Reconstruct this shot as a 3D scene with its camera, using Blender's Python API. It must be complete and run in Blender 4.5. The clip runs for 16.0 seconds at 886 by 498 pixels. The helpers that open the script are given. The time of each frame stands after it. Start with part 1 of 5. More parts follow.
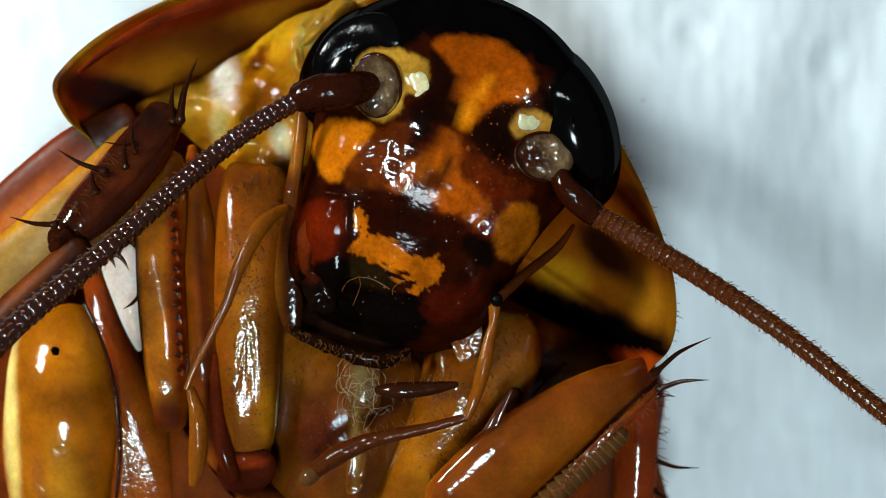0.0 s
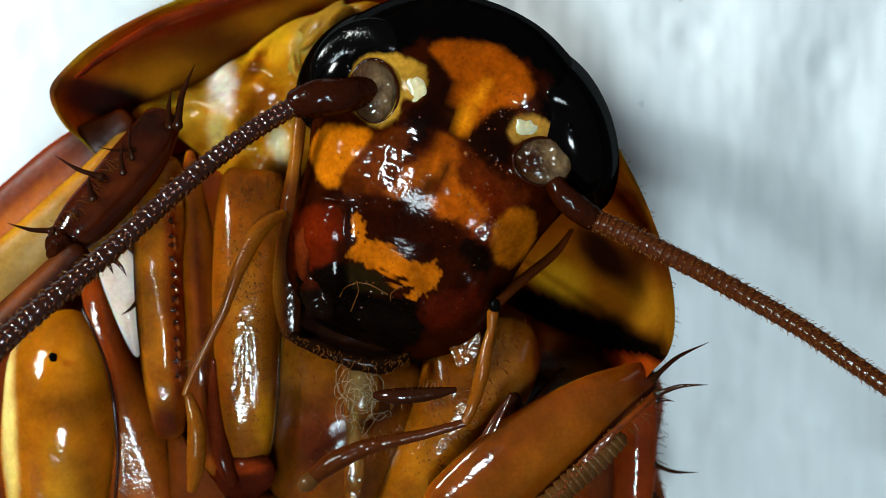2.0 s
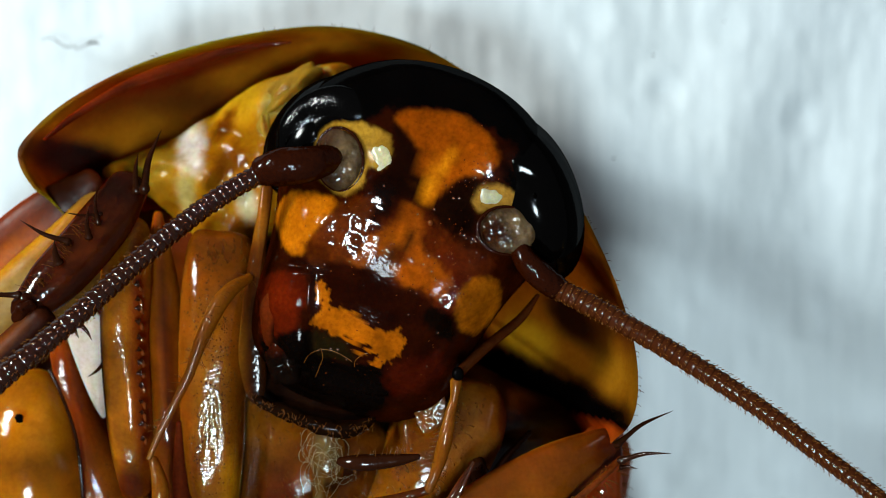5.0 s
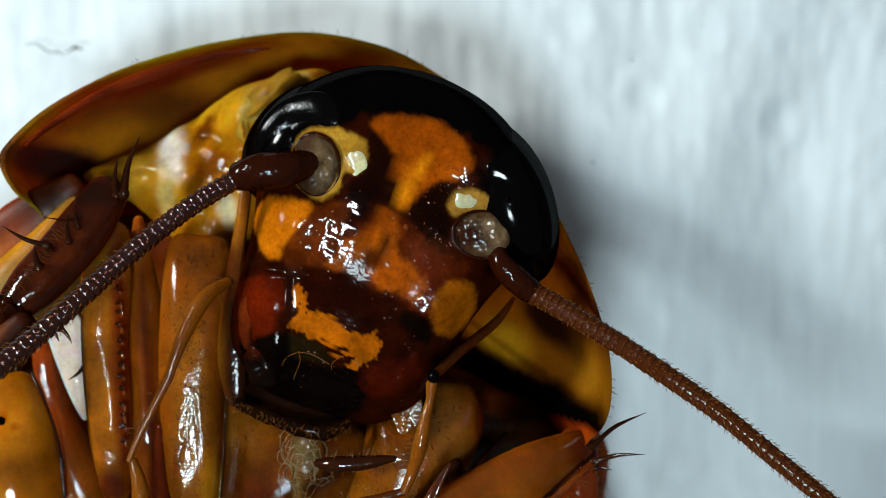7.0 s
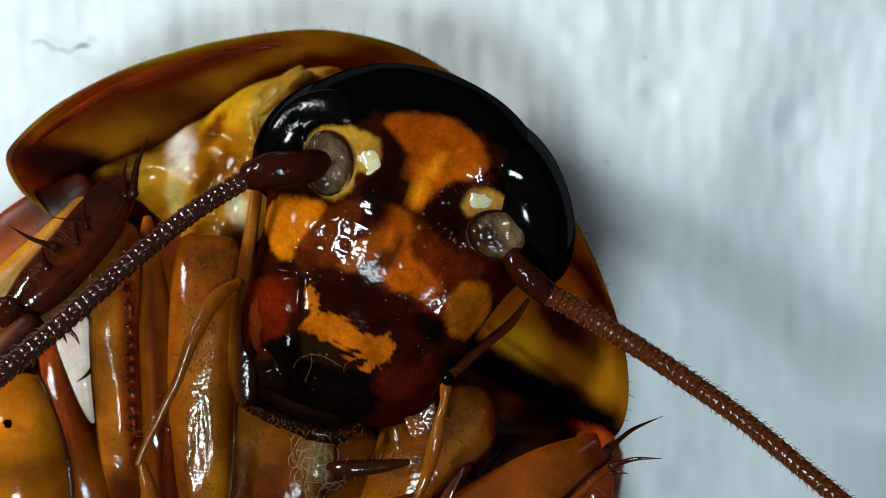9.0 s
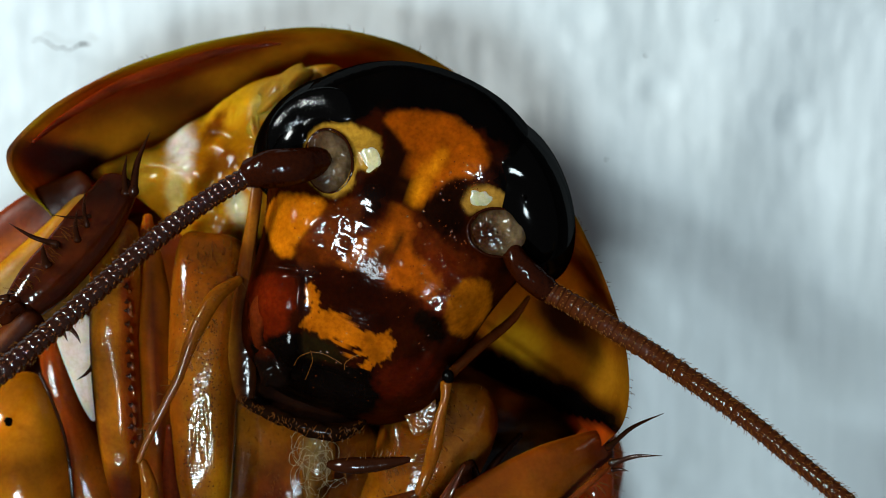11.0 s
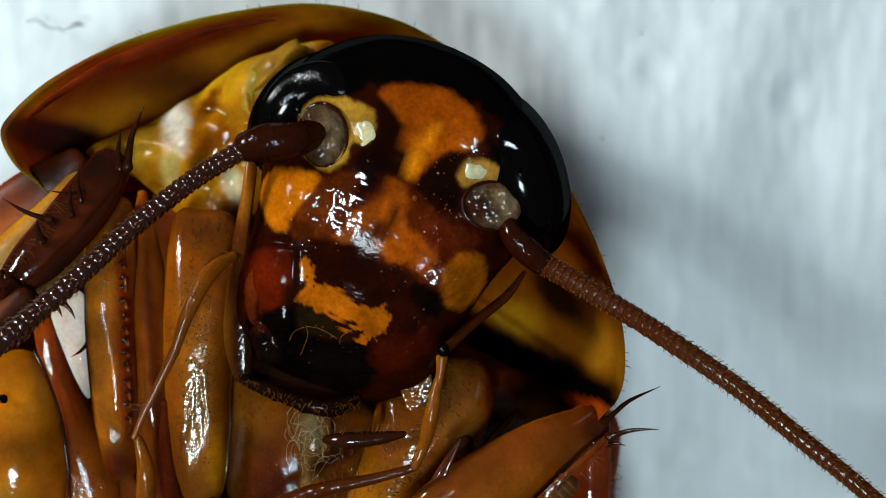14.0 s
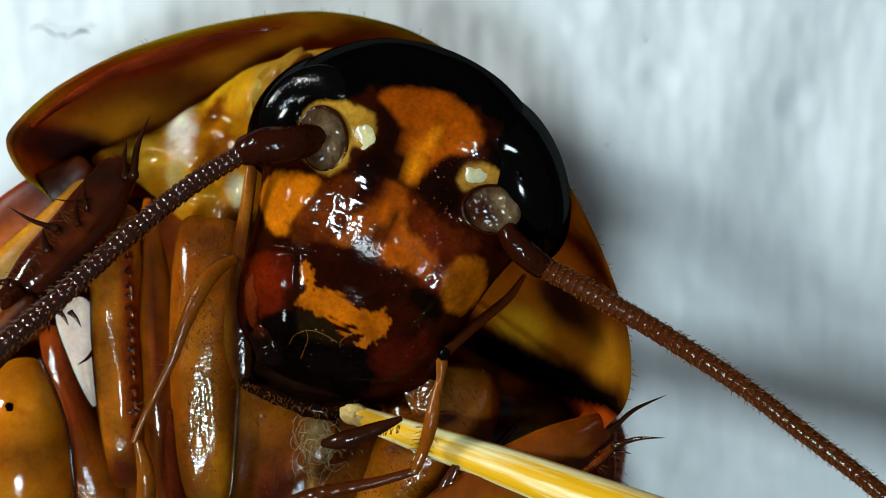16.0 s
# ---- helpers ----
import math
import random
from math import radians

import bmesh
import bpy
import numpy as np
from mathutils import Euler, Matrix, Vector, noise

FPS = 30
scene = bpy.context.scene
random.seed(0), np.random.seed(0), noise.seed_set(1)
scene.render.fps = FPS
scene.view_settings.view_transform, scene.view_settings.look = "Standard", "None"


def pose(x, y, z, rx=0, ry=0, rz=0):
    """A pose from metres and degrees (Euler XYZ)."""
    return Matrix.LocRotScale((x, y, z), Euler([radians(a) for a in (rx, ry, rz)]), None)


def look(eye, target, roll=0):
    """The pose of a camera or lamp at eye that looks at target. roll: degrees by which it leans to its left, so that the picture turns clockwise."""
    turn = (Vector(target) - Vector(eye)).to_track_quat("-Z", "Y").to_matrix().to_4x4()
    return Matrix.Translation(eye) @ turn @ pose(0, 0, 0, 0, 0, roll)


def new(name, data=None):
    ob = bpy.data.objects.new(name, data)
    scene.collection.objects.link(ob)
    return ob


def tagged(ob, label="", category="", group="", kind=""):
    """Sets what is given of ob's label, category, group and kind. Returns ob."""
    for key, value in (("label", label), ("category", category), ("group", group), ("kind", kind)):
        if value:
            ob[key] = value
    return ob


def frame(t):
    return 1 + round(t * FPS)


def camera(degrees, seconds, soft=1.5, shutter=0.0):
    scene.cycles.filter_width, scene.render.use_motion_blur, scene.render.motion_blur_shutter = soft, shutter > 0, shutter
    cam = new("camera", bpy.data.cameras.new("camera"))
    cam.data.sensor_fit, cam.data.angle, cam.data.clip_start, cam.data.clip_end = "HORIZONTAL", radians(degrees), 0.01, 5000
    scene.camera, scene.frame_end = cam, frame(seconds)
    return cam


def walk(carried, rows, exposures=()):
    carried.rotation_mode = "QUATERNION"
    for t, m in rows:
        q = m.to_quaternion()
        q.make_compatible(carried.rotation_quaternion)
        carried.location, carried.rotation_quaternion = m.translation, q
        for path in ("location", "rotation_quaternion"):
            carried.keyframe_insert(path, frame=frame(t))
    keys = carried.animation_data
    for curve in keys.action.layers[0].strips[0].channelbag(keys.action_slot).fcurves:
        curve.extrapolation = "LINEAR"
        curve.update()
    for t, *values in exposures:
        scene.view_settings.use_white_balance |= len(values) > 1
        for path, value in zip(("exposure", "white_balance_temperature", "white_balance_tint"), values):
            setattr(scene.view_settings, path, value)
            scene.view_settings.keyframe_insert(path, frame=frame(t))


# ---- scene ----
MM = 0.001  # all places below are in millimetres above the tissue

# ---- camera: looks straight down on the insect and slides a little ----
cam = camera(32, 16.0, soft=1.0)
cam.data.dof.use_dof, cam.data.dof.focus_distance, cam.data.dof.aperture_fstop = True, 0.0261, 120
walk(cam, [(t, pose(x * MM, y * MM, z * MM, 0, 0, roll)) for t, x, y, z, roll in (
    (0.0, 0.0, 0.0, 33.0, 0.0), (1.0, 0.0, 0.004, 32.98, -0.04), (1.4, 0.03, 0.07, 32.96, -0.1), (2.0, 0.035, 0.09, 32.97, -0.14), (3.0, 0.024, 0.094, 32.96, -0.14),
    (3.2, 0.04, 0.13, 32.95, -0.05), (3.4, 0.10, 0.39, 32.90, 0.25), (3.5, 0.145, 0.545, 32.87, 0.45), (3.7, 0.26, 0.78, 32.92, 0.35), (4.6, 0.56, 1.16, 33.0, 0.27),
    (5.8, 0.735, 1.315, 33.08, 0.27), (6.5, 0.775, 1.306, 33.04, 0.24), (6.8, 0.83, 1.305, 33.08, 0.22), (7.0, 1.045, 1.298, 33.33, 0.18), (7.2, 0.86, 1.305, 33.2, 0.2),
    (7.5, 0.724, 1.315, 33.1, 0.2), (8.0, 0.80, 1.303, 32.96, 0.22), (9.0, 0.806, 1.307, 32.92, 0.22), (11.3, 0.795, 1.262, 32.92, 0.15), (11.5, 0.793, 1.249, 32.92, 0.13),
    (11.8, 0.855, 1.03, 32.88, 0.05), (12.0, 0.877, 0.972, 32.87, 0.01), (12.5, 0.876, 0.971, 32.87, 0.0), (13.0, 0.876, 0.916, 32.88, -0.04), (13.4, 0.881, 0.825, 32.87, -0.06),
    (15.0, 0.88, 0.825, 32.86, -0.06), (15.2, 0.815, 0.93, 32.86, -0.08), (15.4, 0.78, 0.965, 32.86, -0.08), (16.0, 0.779, 0.968, 32.86, -0.06))],
    exposures=[(0.0, 0.04), (3.0, 0.02), (6.0, -0.1), (9.0, -0.17), (12.5, -0.25), (16.0, -0.2)])

# ---- light: two small lamps by the lens, a dim white room round them ----
world = bpy.data.worlds.new("room")
scene.world = world
world.use_nodes = True
world.node_tree.nodes["Background"].inputs["Color"].default_value = (0.86, 0.93, 1.0, 1)
world.node_tree.nodes["Background"].inputs["Strength"].default_value = 0.095


LAMP = (-8, -30, 112)  # the lamp beside the lens


def lamp(place, size, energy, colour):
    data = bpy.data.lights.new("gooseneck_lamp", "AREA")
    data.shape, data.size, data.size_y = "RECTANGLE", *size
    data.energy, data.color = energy, colour
    new("gooseneck_lamp", data).matrix_world = look(place, (0, 0, 0))


lamp(tuple(c * MM for c in LAMP), (0.020, 0.017), 0.106, (0.77, 0.945, 1.0))   # small lamp beside the lens
lamp((-0.046, 0.021, 0.042), (0.014, 0.010), 0.041, (0.90, 0.975, 0.95))     # small lamp behind the head


# ---- building tools ----
def srgb(r, g, b, k=1.0):
    """A linear colour from a paint-chart colour."""
    def lin(c):
        c /= 255
        return (c / 12.92 if c < 0.04045 else ((c + 0.055) / 1.055) ** 2.4) * k
    return np.array([lin(r), lin(g), lin(b)])


def spline(pts, steps, closed=False):
    """Catmull-Rom through rows of numbers."""
    p = np.array(pts, float)
    n = len(p)
    idx = (lambda i: i % n) if closed else (lambda i: min(max(i, 0), n - 1))
    out = []
    for i in range(n if closed else n - 1):
        a, b, c, d = p[idx(i - 1)], p[idx(i)], p[idx(i + 1)], p[idx(i + 2)]
        for s in range(steps):
            t = s / steps
            out.append(0.5 * (2 * b + (c - a) * t + (2 * a - 5 * b + 4 * c - d) * t * t + (3 * b - a - 3 * c + d) * t ** 3))
    if not closed:
        out.append(p[-1])
    return np.array(out)


def grid_faces(rows, cols, base=0, wrap=True):
    return [(base + i * cols + j, base + i * cols + (j + 1) % cols, base + (i + 1) * cols + (j + 1) % cols, base + (i + 1) * cols + j)
            for i in range(rows - 1) for j in range(cols if wrap else cols - 1)]


def loft(pts, radii, n=16, steps=6, cap=0.7):
    """A limb: an elliptic tube along a curve with rounded ends. radii: (half width, half height) at each point."""
    r2 = [(r, r) if isinstance(r, (int, float)) else r for r in radii]
    rows = spline([tuple(p) + tuple(r) for p, r in zip(pts, r2)], steps)
    c, rad = rows[:, :3], np.maximum(rows[:, 3:], 0.004)
    tan = np.gradient(c, axis=0)
    tan /= np.linalg.norm(tan, axis=1)[:, None] + 1e-9
    if cap:
        s = np.array([0.0, 0.35, 0.65, 0.87, 0.97])
        head = [(c[0] - tan[0] * rad[0, 0] * cap * k, rad[0] * math.sqrt(1 - k * k), tan[0]) for k in s[:0:-1]]
        tail = [(c[-1] + tan[-1] * rad[-1, 0] * cap * k, rad[-1] * math.sqrt(1 - k * k), tan[-1]) for k in s[1:]]
        c = np.vstack([[h[0] for h in head], c, [h[0] for h in tail]])
        rad = np.vstack([[h[1] for h in head], rad, [h[1] for h in tail]])
        tan = np.vstack([[h[2] for h in head], tan, [h[2] for h in tail]])
    side = np.cross(tan, (0.0, 0.0, 1.0))
    bad = np.linalg.norm(side, axis=1) < 1e-4
    side[bad] = (1, 0, 0)
    side /= np.linalg.norm(side, axis=1)[:, None]
    up = np.cross(side, tan)
    a = np.linspace(0, 2 * math.pi, n, endpoint=False)
    v = (c[:, None] + side[:, None] * (rad[:, :1] * np.cos(a))[:, :, None] + up[:, None] * (rad[:, 1:] * np.sin(a))[:, :, None]).reshape(-1, 3)
    faces = grid_faces(len(c), n) + [tuple(range(n))[::-1], tuple(range(len(v) - n, len(v)))]
    return v, faces


def pillow(outline, top, bottom, n=6, rings=18, power=0.6, lean=(0, 0), bowl=0.0):
    """A rounded plate inside a closed curve: it swells by top and bottom; bowl sinks it instead, with a wall bottom thick."""
    o = spline(outline, n, closed=True)
    c = o.mean(axis=0) + np.array([lean[0], lean[1], 0])
    k = len(o)
    rr = np.sin(np.linspace(0.0, 1.0, rings) * math.pi / 2)[1:]
    v, faces = [], []
    for sign in (1, -1):
        for r in rr if sign == 1 else rr[:-1]:
            ring = c + (o - c) * r
            h = (1 - r * r) ** power
            ring[:, 2] += -bowl * h + (top * h if sign == 1 else -bottom * h - (bottom * 0.5 if bowl else 0))
            v.append(ring)
    m = rings - 1
    v = np.vstack(v + [c + np.array([[0, 0, top - bowl]]), c + np.array([[0, 0, -bottom - bowl]])])
    faces = [f for f in grid_faces(m, k)]
    low = m * k
    faces += [tuple(reversed(f)) for f in grid_faces(m - 1, k, low)]
    last, top_i, bot_i = low + (m - 2) * k, len(v) - 2, len(v) - 1
    for j in range(k):
        q = (j + 1) % k
        faces += [(last + q, last + j, (m - 1) * k + j, (m - 1) * k + q)[::-1], (top_i, q, j), (bot_i, low + j, low + q)]
    return v, faces


def ball(c, r, turn=0.0, n=40, m=24, dent=0.0):
    """An ellipsoid lump, turned about z."""
    u, w = np.linspace(0, 2 * math.pi, n, endpoint=False), np.linspace(0.02, math.pi - 0.02, m)
    p = np.array([[math.sin(b) * math.cos(a), math.sin(b) * math.sin(a), math.cos(b)] for b in w for a in u])
    if dent:
        p *= np.array([[1 + dent * noise.noise(Vector(q * 1.7 + np.array(c)))] for q in p])
    p *= np.array(r)
    s, k = math.sin(radians(turn)), math.cos(radians(turn))
    p = np.stack([p[:, 0] * k - p[:, 1] * s, p[:, 0] * s + p[:, 1] * k, p[:, 2]], axis=1) + np.array(c)
    return p, grid_faces(m, n) + [tuple(range(n)), tuple(range(len(p) - n, len(p)))[::-1]]


def join(pieces):
    v, f, base = [], [], 0
    for a, b in pieces:
        v.append(np.asarray(a))
        f += [tuple(i + base for i in q) for q in b]
        base += len(a)
    return np.vstack(v), f


def paint(v, base, marks=(), warp=0.25, grain=0.12, size=2.2, fine=0.0):
    """A pigment for each vertex: a base colour and soft-edged marks (x, y, rx, ry, turn, colour, softness), with ragged borders."""
    col = np.tile(np.array(base, float), (len(v), 1))
    n1 = np.array([noise.noise(Vector(p * size)) + 0.5 * noise.noise(Vector(p * size * 3.1)) + fine * noise.noise(Vector(p * size * 8.3)) for p in v])
    for x, y, rx, ry, turn, c, soft in marks:
        s, k = math.sin(radians(turn)), math.cos(radians(turn))
        dx, dy = v[:, 0] - x, v[:, 1] - y
        d = np.hypot((dx * k + dy * s) / rx, (dy * k - dx * s) / ry) + warp * n1
        m = np.clip((1 + soft - d) / (2 * soft + 1e-6), 0, 1)
        m = (m * m * (3 - 2 * m))[:, None]
        col = col * (1 - m) + np.array(c) * m
    return col * (1 + grain * n1[:, None])


def blotch(v, col, outline, colour, soft=0.06, warp=0.10, size=3.0, low=5.6, streak=0.0):
    """Lays a pigment patch with a ragged, soft border over the colours of a plate, inside a closed curve seen from above."""
    o = spline(outline, 4, closed=True)
    lo, hi = o.min(axis=0) - 0.4, o.max(axis=0) + 0.4
    pick = np.where((v[:, 0] > lo[0]) & (v[:, 0] < hi[0]) & (v[:, 1] > lo[1]) & (v[:, 1] < hi[1]) & (v[:, 2] > low))[0]
    p = v[pick]
    dist, inside = np.full(len(p), 9.0), np.zeros(len(p), bool)
    for a, b in zip(o, np.roll(o, -1, axis=0)):
        ab, ap = b - a, p[:, :2] - a
        k = np.clip((ap @ ab) / (ab @ ab + 1e-12), 0, 1)[:, None]
        dist = np.minimum(dist, np.linalg.norm(ap - k * ab, axis=1))
        if a[1] != b[1]:
            inside ^= ((a[1] > p[:, 1]) != (b[1] > p[:, 1])) & (p[:, 0] < ab[0] * (p[:, 1] - a[1]) / ab[1] + a[0])
    n1 = np.array([noise.noise(Vector(q * size)) + 0.6 * noise.noise(Vector(q * size * 2.3)) + 0.45 * noise.noise(Vector(q * size * 4.6)) for q in p])
    d = np.where(inside, dist, -dist) + warp * n1
    m = np.clip(0.5 + d / (2 * soft), 0, 1)
    m = (m * m * (3 - 2 * m))[:, None]
    tone = 1 + streak * np.array([noise.noise(Vector((q[0] * 3 + q[1] * 1.2, q[1] * 1.5, 4))) + 0.5 * noise.noise(Vector(q * 9)) for q in p])[:, None]
    col[pick] = col[pick] * (1 - m) + np.array(colour) * tone * m


GLINTS = []  # extra gloss of each highlight facet, until its plate is made


def shiny_facet(v, x, y, rx, ry, turn=0.0, low=0.0, flat=0.85, rough=0.012):
    """Flattens a patch of a plate into a slightly crumpled facet, tilted to mirror the lamp beside the lens into the
    view.
    """
    s, k = math.sin(radians(turn)), math.cos(radians(turn))
    dx, dy = v[:, 0] - x, v[:, 1] - y
    hill = np.exp(-(((dx * k + dy * s) / rx) ** 2 + ((dy * k - dx * s) / ry) ** 2) ** 1.5) * (v[:, 2] > low)
    z = (v[:, 2] * hill).sum() / hill.sum()
    at = Vector((x, y, z))
    h = (Vector(LAMP) - at).normalized() + (Vector((0.5, 0.7, 33)) - at).normalized()
    plane = z - (h.x * dx + h.y * dy) / h.z
    v[:, 2] += flat * hill * (plane - v[:, 2])
    GLINTS.append(hill)
    v[:, 2] += rough * hill * np.array([noise.noise(Vector(q * 6)) + 0.6 * noise.noise(Vector(q * 13)) + 0.3 * noise.noise(Vector(q * 24)) if w > 0.02 else 0.0 for q, w in zip(v, hill)])


def mesh(name, shape, material, colours=None):
    me = bpy.data.meshes.new(name)
    v, f = shape
    me.from_pydata([tuple(p) for p in np.asarray(v) * MM], [], f)
    me.polygons.foreach_set("use_smooth", [True] * len(me.polygons))
    if colours is not None:
        at = me.color_attributes.new("Col", "FLOAT_COLOR", "POINT")
        boost = [w for w in GLINTS if len(w) == len(v)]
        shiny = np.max(boost, axis=0) if boost else np.zeros(len(v))
        GLINTS.clear()
        at.data.foreach_set("color", np.hstack([np.clip(colours, 0, 1), shiny[:, None]]).ravel())
    me.materials.append(material)
    me.update()
    return me


def part(name, shape, material, parent, label="", colours=None, kind=""):
    ob = new(name, mesh(name, shape, material, colours))
    ob.parent = parent
    return tagged(ob, label=label, kind=kind)


# ---- materials ----
def node_material(name):
    m = bpy.data.materials.new(name)
    m.use_nodes = True
    t = m.node_tree
    b = t.nodes["Principled BSDF"]
    co = t.nodes.new("ShaderNodeTexCoord")
    mp = t.nodes.new("ShaderNodeMapping")
    mp.inputs["Scale"].default_value = (1000, 1000, 1000)  # noise in millimetres
    t.links.new(co.outputs["Object"], mp.inputs["Vector"])
    return m, t, b, mp.outputs["Vector"]


def tex(t, vec, scale, detail=4, rough=0.6, kind="ShaderNodeTexNoise"):
    n = t.nodes.new(kind)
    n.inputs["Scale"].default_value = scale
    if kind == "ShaderNodeTexNoise":
        n.inputs["Detail"].default_value, n.inputs["Roughness"].default_value = detail, rough
    t.links.new(vec, n.inputs["Vector"])
    return n.outputs[0]


def ramp(t, fac, a, b, lo=0.35, hi=0.65):
    r = t.nodes.new("ShaderNodeValToRGB")
    r.color_ramp.elements[0].position, r.color_ramp.elements[1].position = lo, hi
    r.color_ramp.elements[0].color, r.color_ramp.elements[1].color = (*a, 1), (*b, 1)
    t.links.new(fac, r.inputs["Fac"])
    return r.outputs["Color"]


def mixed(t, a, b, fac=1.0, how="MULTIPLY"):
    n = t.nodes.new("ShaderNodeMix")
    n.data_type, n.blend_type = "RGBA", how
    n.inputs["Factor"].default_value = fac
    t.links.new(a, n.inputs[6]), t.links.new(b, n.inputs[7])
    return n.outputs[2]


def bump(t, b, height, strength, distance, after=None):
    n = t.nodes.new("ShaderNodeBump")
    n.inputs["Strength"].default_value, n.inputs["Distance"].default_value = strength, distance * MM
    t.links.new(height, n.inputs["Height"])
    if after:
        t.links.new(after, n.inputs["Normal"])
    t.links.new(n.outputs["Normal"], b.inputs["Normal"])
    return n.outputs["Normal"]


def chitin(name, rough=0.08, fine=6.0, relief=0.005, waves=1.6, swell=0.04, sss=0.3, colour=None, pit=0.0, depth=0.9, gloss=0.025, speck=0.9, cloud=0.72, shiny=2.5):
    """Glossy horny skin: pigment from the mesh or one colour, softly clouded, under a thin clear wet-looking layer."""
    m, t, b, vec = node_material(name)
    mottle = ramp(t, tex(t, vec, 1.3, 4), (cloud, cloud * 0.92, cloud * 0.8), (1.82 - cloud, 1.82 - cloud, 1.82 - cloud), 0.25, 0.75)
    specks = ramp(t, tex(t, vec, 14, 4), (speck, speck * 0.96, speck * 0.9), (1.08, 1.08, 1.06), 0.36, 0.6)
    if colour is None:
        a = t.nodes.new("ShaderNodeVertexColor")
        a.layer_name = "Col"
        src = a.outputs["Color"]
    else:
        a = t.nodes.new("ShaderNodeRGB")
        a.outputs[0].default_value = (*colour, 1)
        src = a.outputs[0]
    k = t.nodes.new("ShaderNodeRGB")
    k.outputs[0].default_value = (depth * 0.99, depth * 1.03, depth * 0.97, 1)
    c = mixed(t, mixed(t, mixed(t, src, mottle), specks), k.outputs[0])
    t.links.new(c, b.inputs["Base Color"])
    b.inputs["Roughness"].default_value = 0.6
    b.inputs["Specular IOR Level"].default_value = 0.0
    b.inputs["IOR"].default_value = 1.02  # all the shine lies in the clear layer
    if sss:
        b.inputs["Subsurface Weight"].default_value = sss
        b.inputs["Subsurface Radius"].default_value = (1.0, 0.38, 0.08)
        b.inputs["Subsurface Scale"].default_value = 0.6 * MM
    g = t.nodes.new("ShaderNodeBsdfGlossy")
    g.inputs["Color"].default_value = (1, 1, 1, 1)
    rr = t.nodes.new("ShaderNodeMapRange")
    rr.inputs["To Min"].default_value, rr.inputs["To Max"].default_value = rough * 0.4, rough * 1.7
    t.links.new(tex(t, vec, 5.0, 4), rr.inputs["Value"])
    t.links.new(rr.outputs[0], g.inputs["Roughness"])
    n = bump(t, b, tex(t, vec, waves, 3), 1.0, swell)
    n = bump(t, b, tex(t, vec, fine, 2), 1.0, relief, n)
    if pit:
        n = bump(t, b, tex(t, vec, 20, 1), 1.0, pit, n)
    t.links.new(n, g.inputs["Normal"])
    mix = t.nodes.new("ShaderNodeMixShader")
    mix.inputs[0].default_value = gloss
    if colour is None:  # highlight facets get added gloss to brighten their glints
        boost = t.nodes.new("ShaderNodeMath")
        boost.operation = "MULTIPLY_ADD"
        boost.inputs[1].default_value, boost.inputs[2].default_value = gloss * shiny, gloss
        t.links.new(a.outputs["Alpha"], boost.inputs[0]), t.links.new(boost.outputs[0], mix.inputs[0])
    t.links.new(b.outputs[0], mix.inputs[1]), t.links.new(g.outputs[0], mix.inputs[2])
    t.links.new(mix.outputs[0], t.nodes["Material Output"].inputs["Surface"])
    return m


SKIN = chitin("amber_chitin", gloss=0.03, pit=0.0012, swell=0.025, speck=0.97, cloud=0.55, depth=0.80, sss=0.85)
FACE = chitin("face_chitin", rough=0.08, fine=5.0, relief=0.005, waves=2.2, swell=0.008, pit=0.0016, gloss=0.006, shiny=5.0, speck=0.82, cloud=0.45, sss=0.3, depth=1.06)
KEEL = chitin("keel_chitin", rough=0.1, fine=8.0, relief=0.004, waves=2.0, swell=0.012, gloss=0.014, shiny=5.0)
COXA = chitin("pitted_chitin", rough=0.08, relief=0.005, waves=1.3, swell=0.03, pit=0.006, gloss=0.03, speck=0.92, cloud=0.52, depth=0.78, sss=0.8, shiny=1.0)
SHELL = chitin("shield_chitin", rough=0.16, fine=5.0, relief=0.003, waves=0.8, swell=0.04, sss=0.2, gloss=0.02, speck=0.98, depth=0.86)
WING = chitin("wing_leather", rough=0.4, fine=5.0, relief=0.006, waves=0.8, swell=0.04, sss=0.4, gloss=0.01, depth=0.72)
EYE = chitin("eye_black", rough=0.09, fine=30.0, relief=0.0008, waves=1.0, swell=0.004, sss=0, colour=(0.0008, 0.0006, 0.0006), gloss=0.014)
PEBBLE = chitin("eye_facets", rough=0.10, fine=15.0, relief=0.009, waves=1.0, swell=0.004, sss=0, colour=(0.0008, 0.0006, 0.0006), gloss=0.022)
SPINE = chitin("spine_brown", rough=0.12, fine=12.0, relief=0.004, sss=0, colour=srgb(44, 17, 5), gloss=0.022)
HORN = chitin("horn_brown", rough=0.10, fine=7.0, relief=0.012, sss=0, colour=srgb(42, 11, 1), swell=0.09, gloss=0.02)
RING = chitin("ring_brown", rough=0.05, fine=12.0, relief=0.002, swell=0.01, sss=0, colour=srgb(48, 17, 4), gloss=0.08)
RING_LIGHT = chitin("ring_light_brown", rough=0.05, fine=12.0, relief=0.002, swell=0.01, sss=0, colour=srgb(74, 32, 9), gloss=0.03)
HAIR = chitin("bristle", rough=0.2, sss=0, colour=srgb(104, 58, 20), gloss=0.022)
GOLD_HAIR = chitin("gold_bristle", rough=0.2, sss=0, colour=srgb(138, 84, 34), gloss=0.03)
PALP = chitin("palp_amber", rough=0.08, fine=9.0, relief=0.012, sss=0.4, colour=srgb(124, 66, 9), gloss=0.022)
PALP_DARK = chitin("palp_brown", rough=0.1, fine=9.0, relief=0.010, sss=0.3, colour=srgb(70, 30, 8), swell=0.08, gloss=0.016)
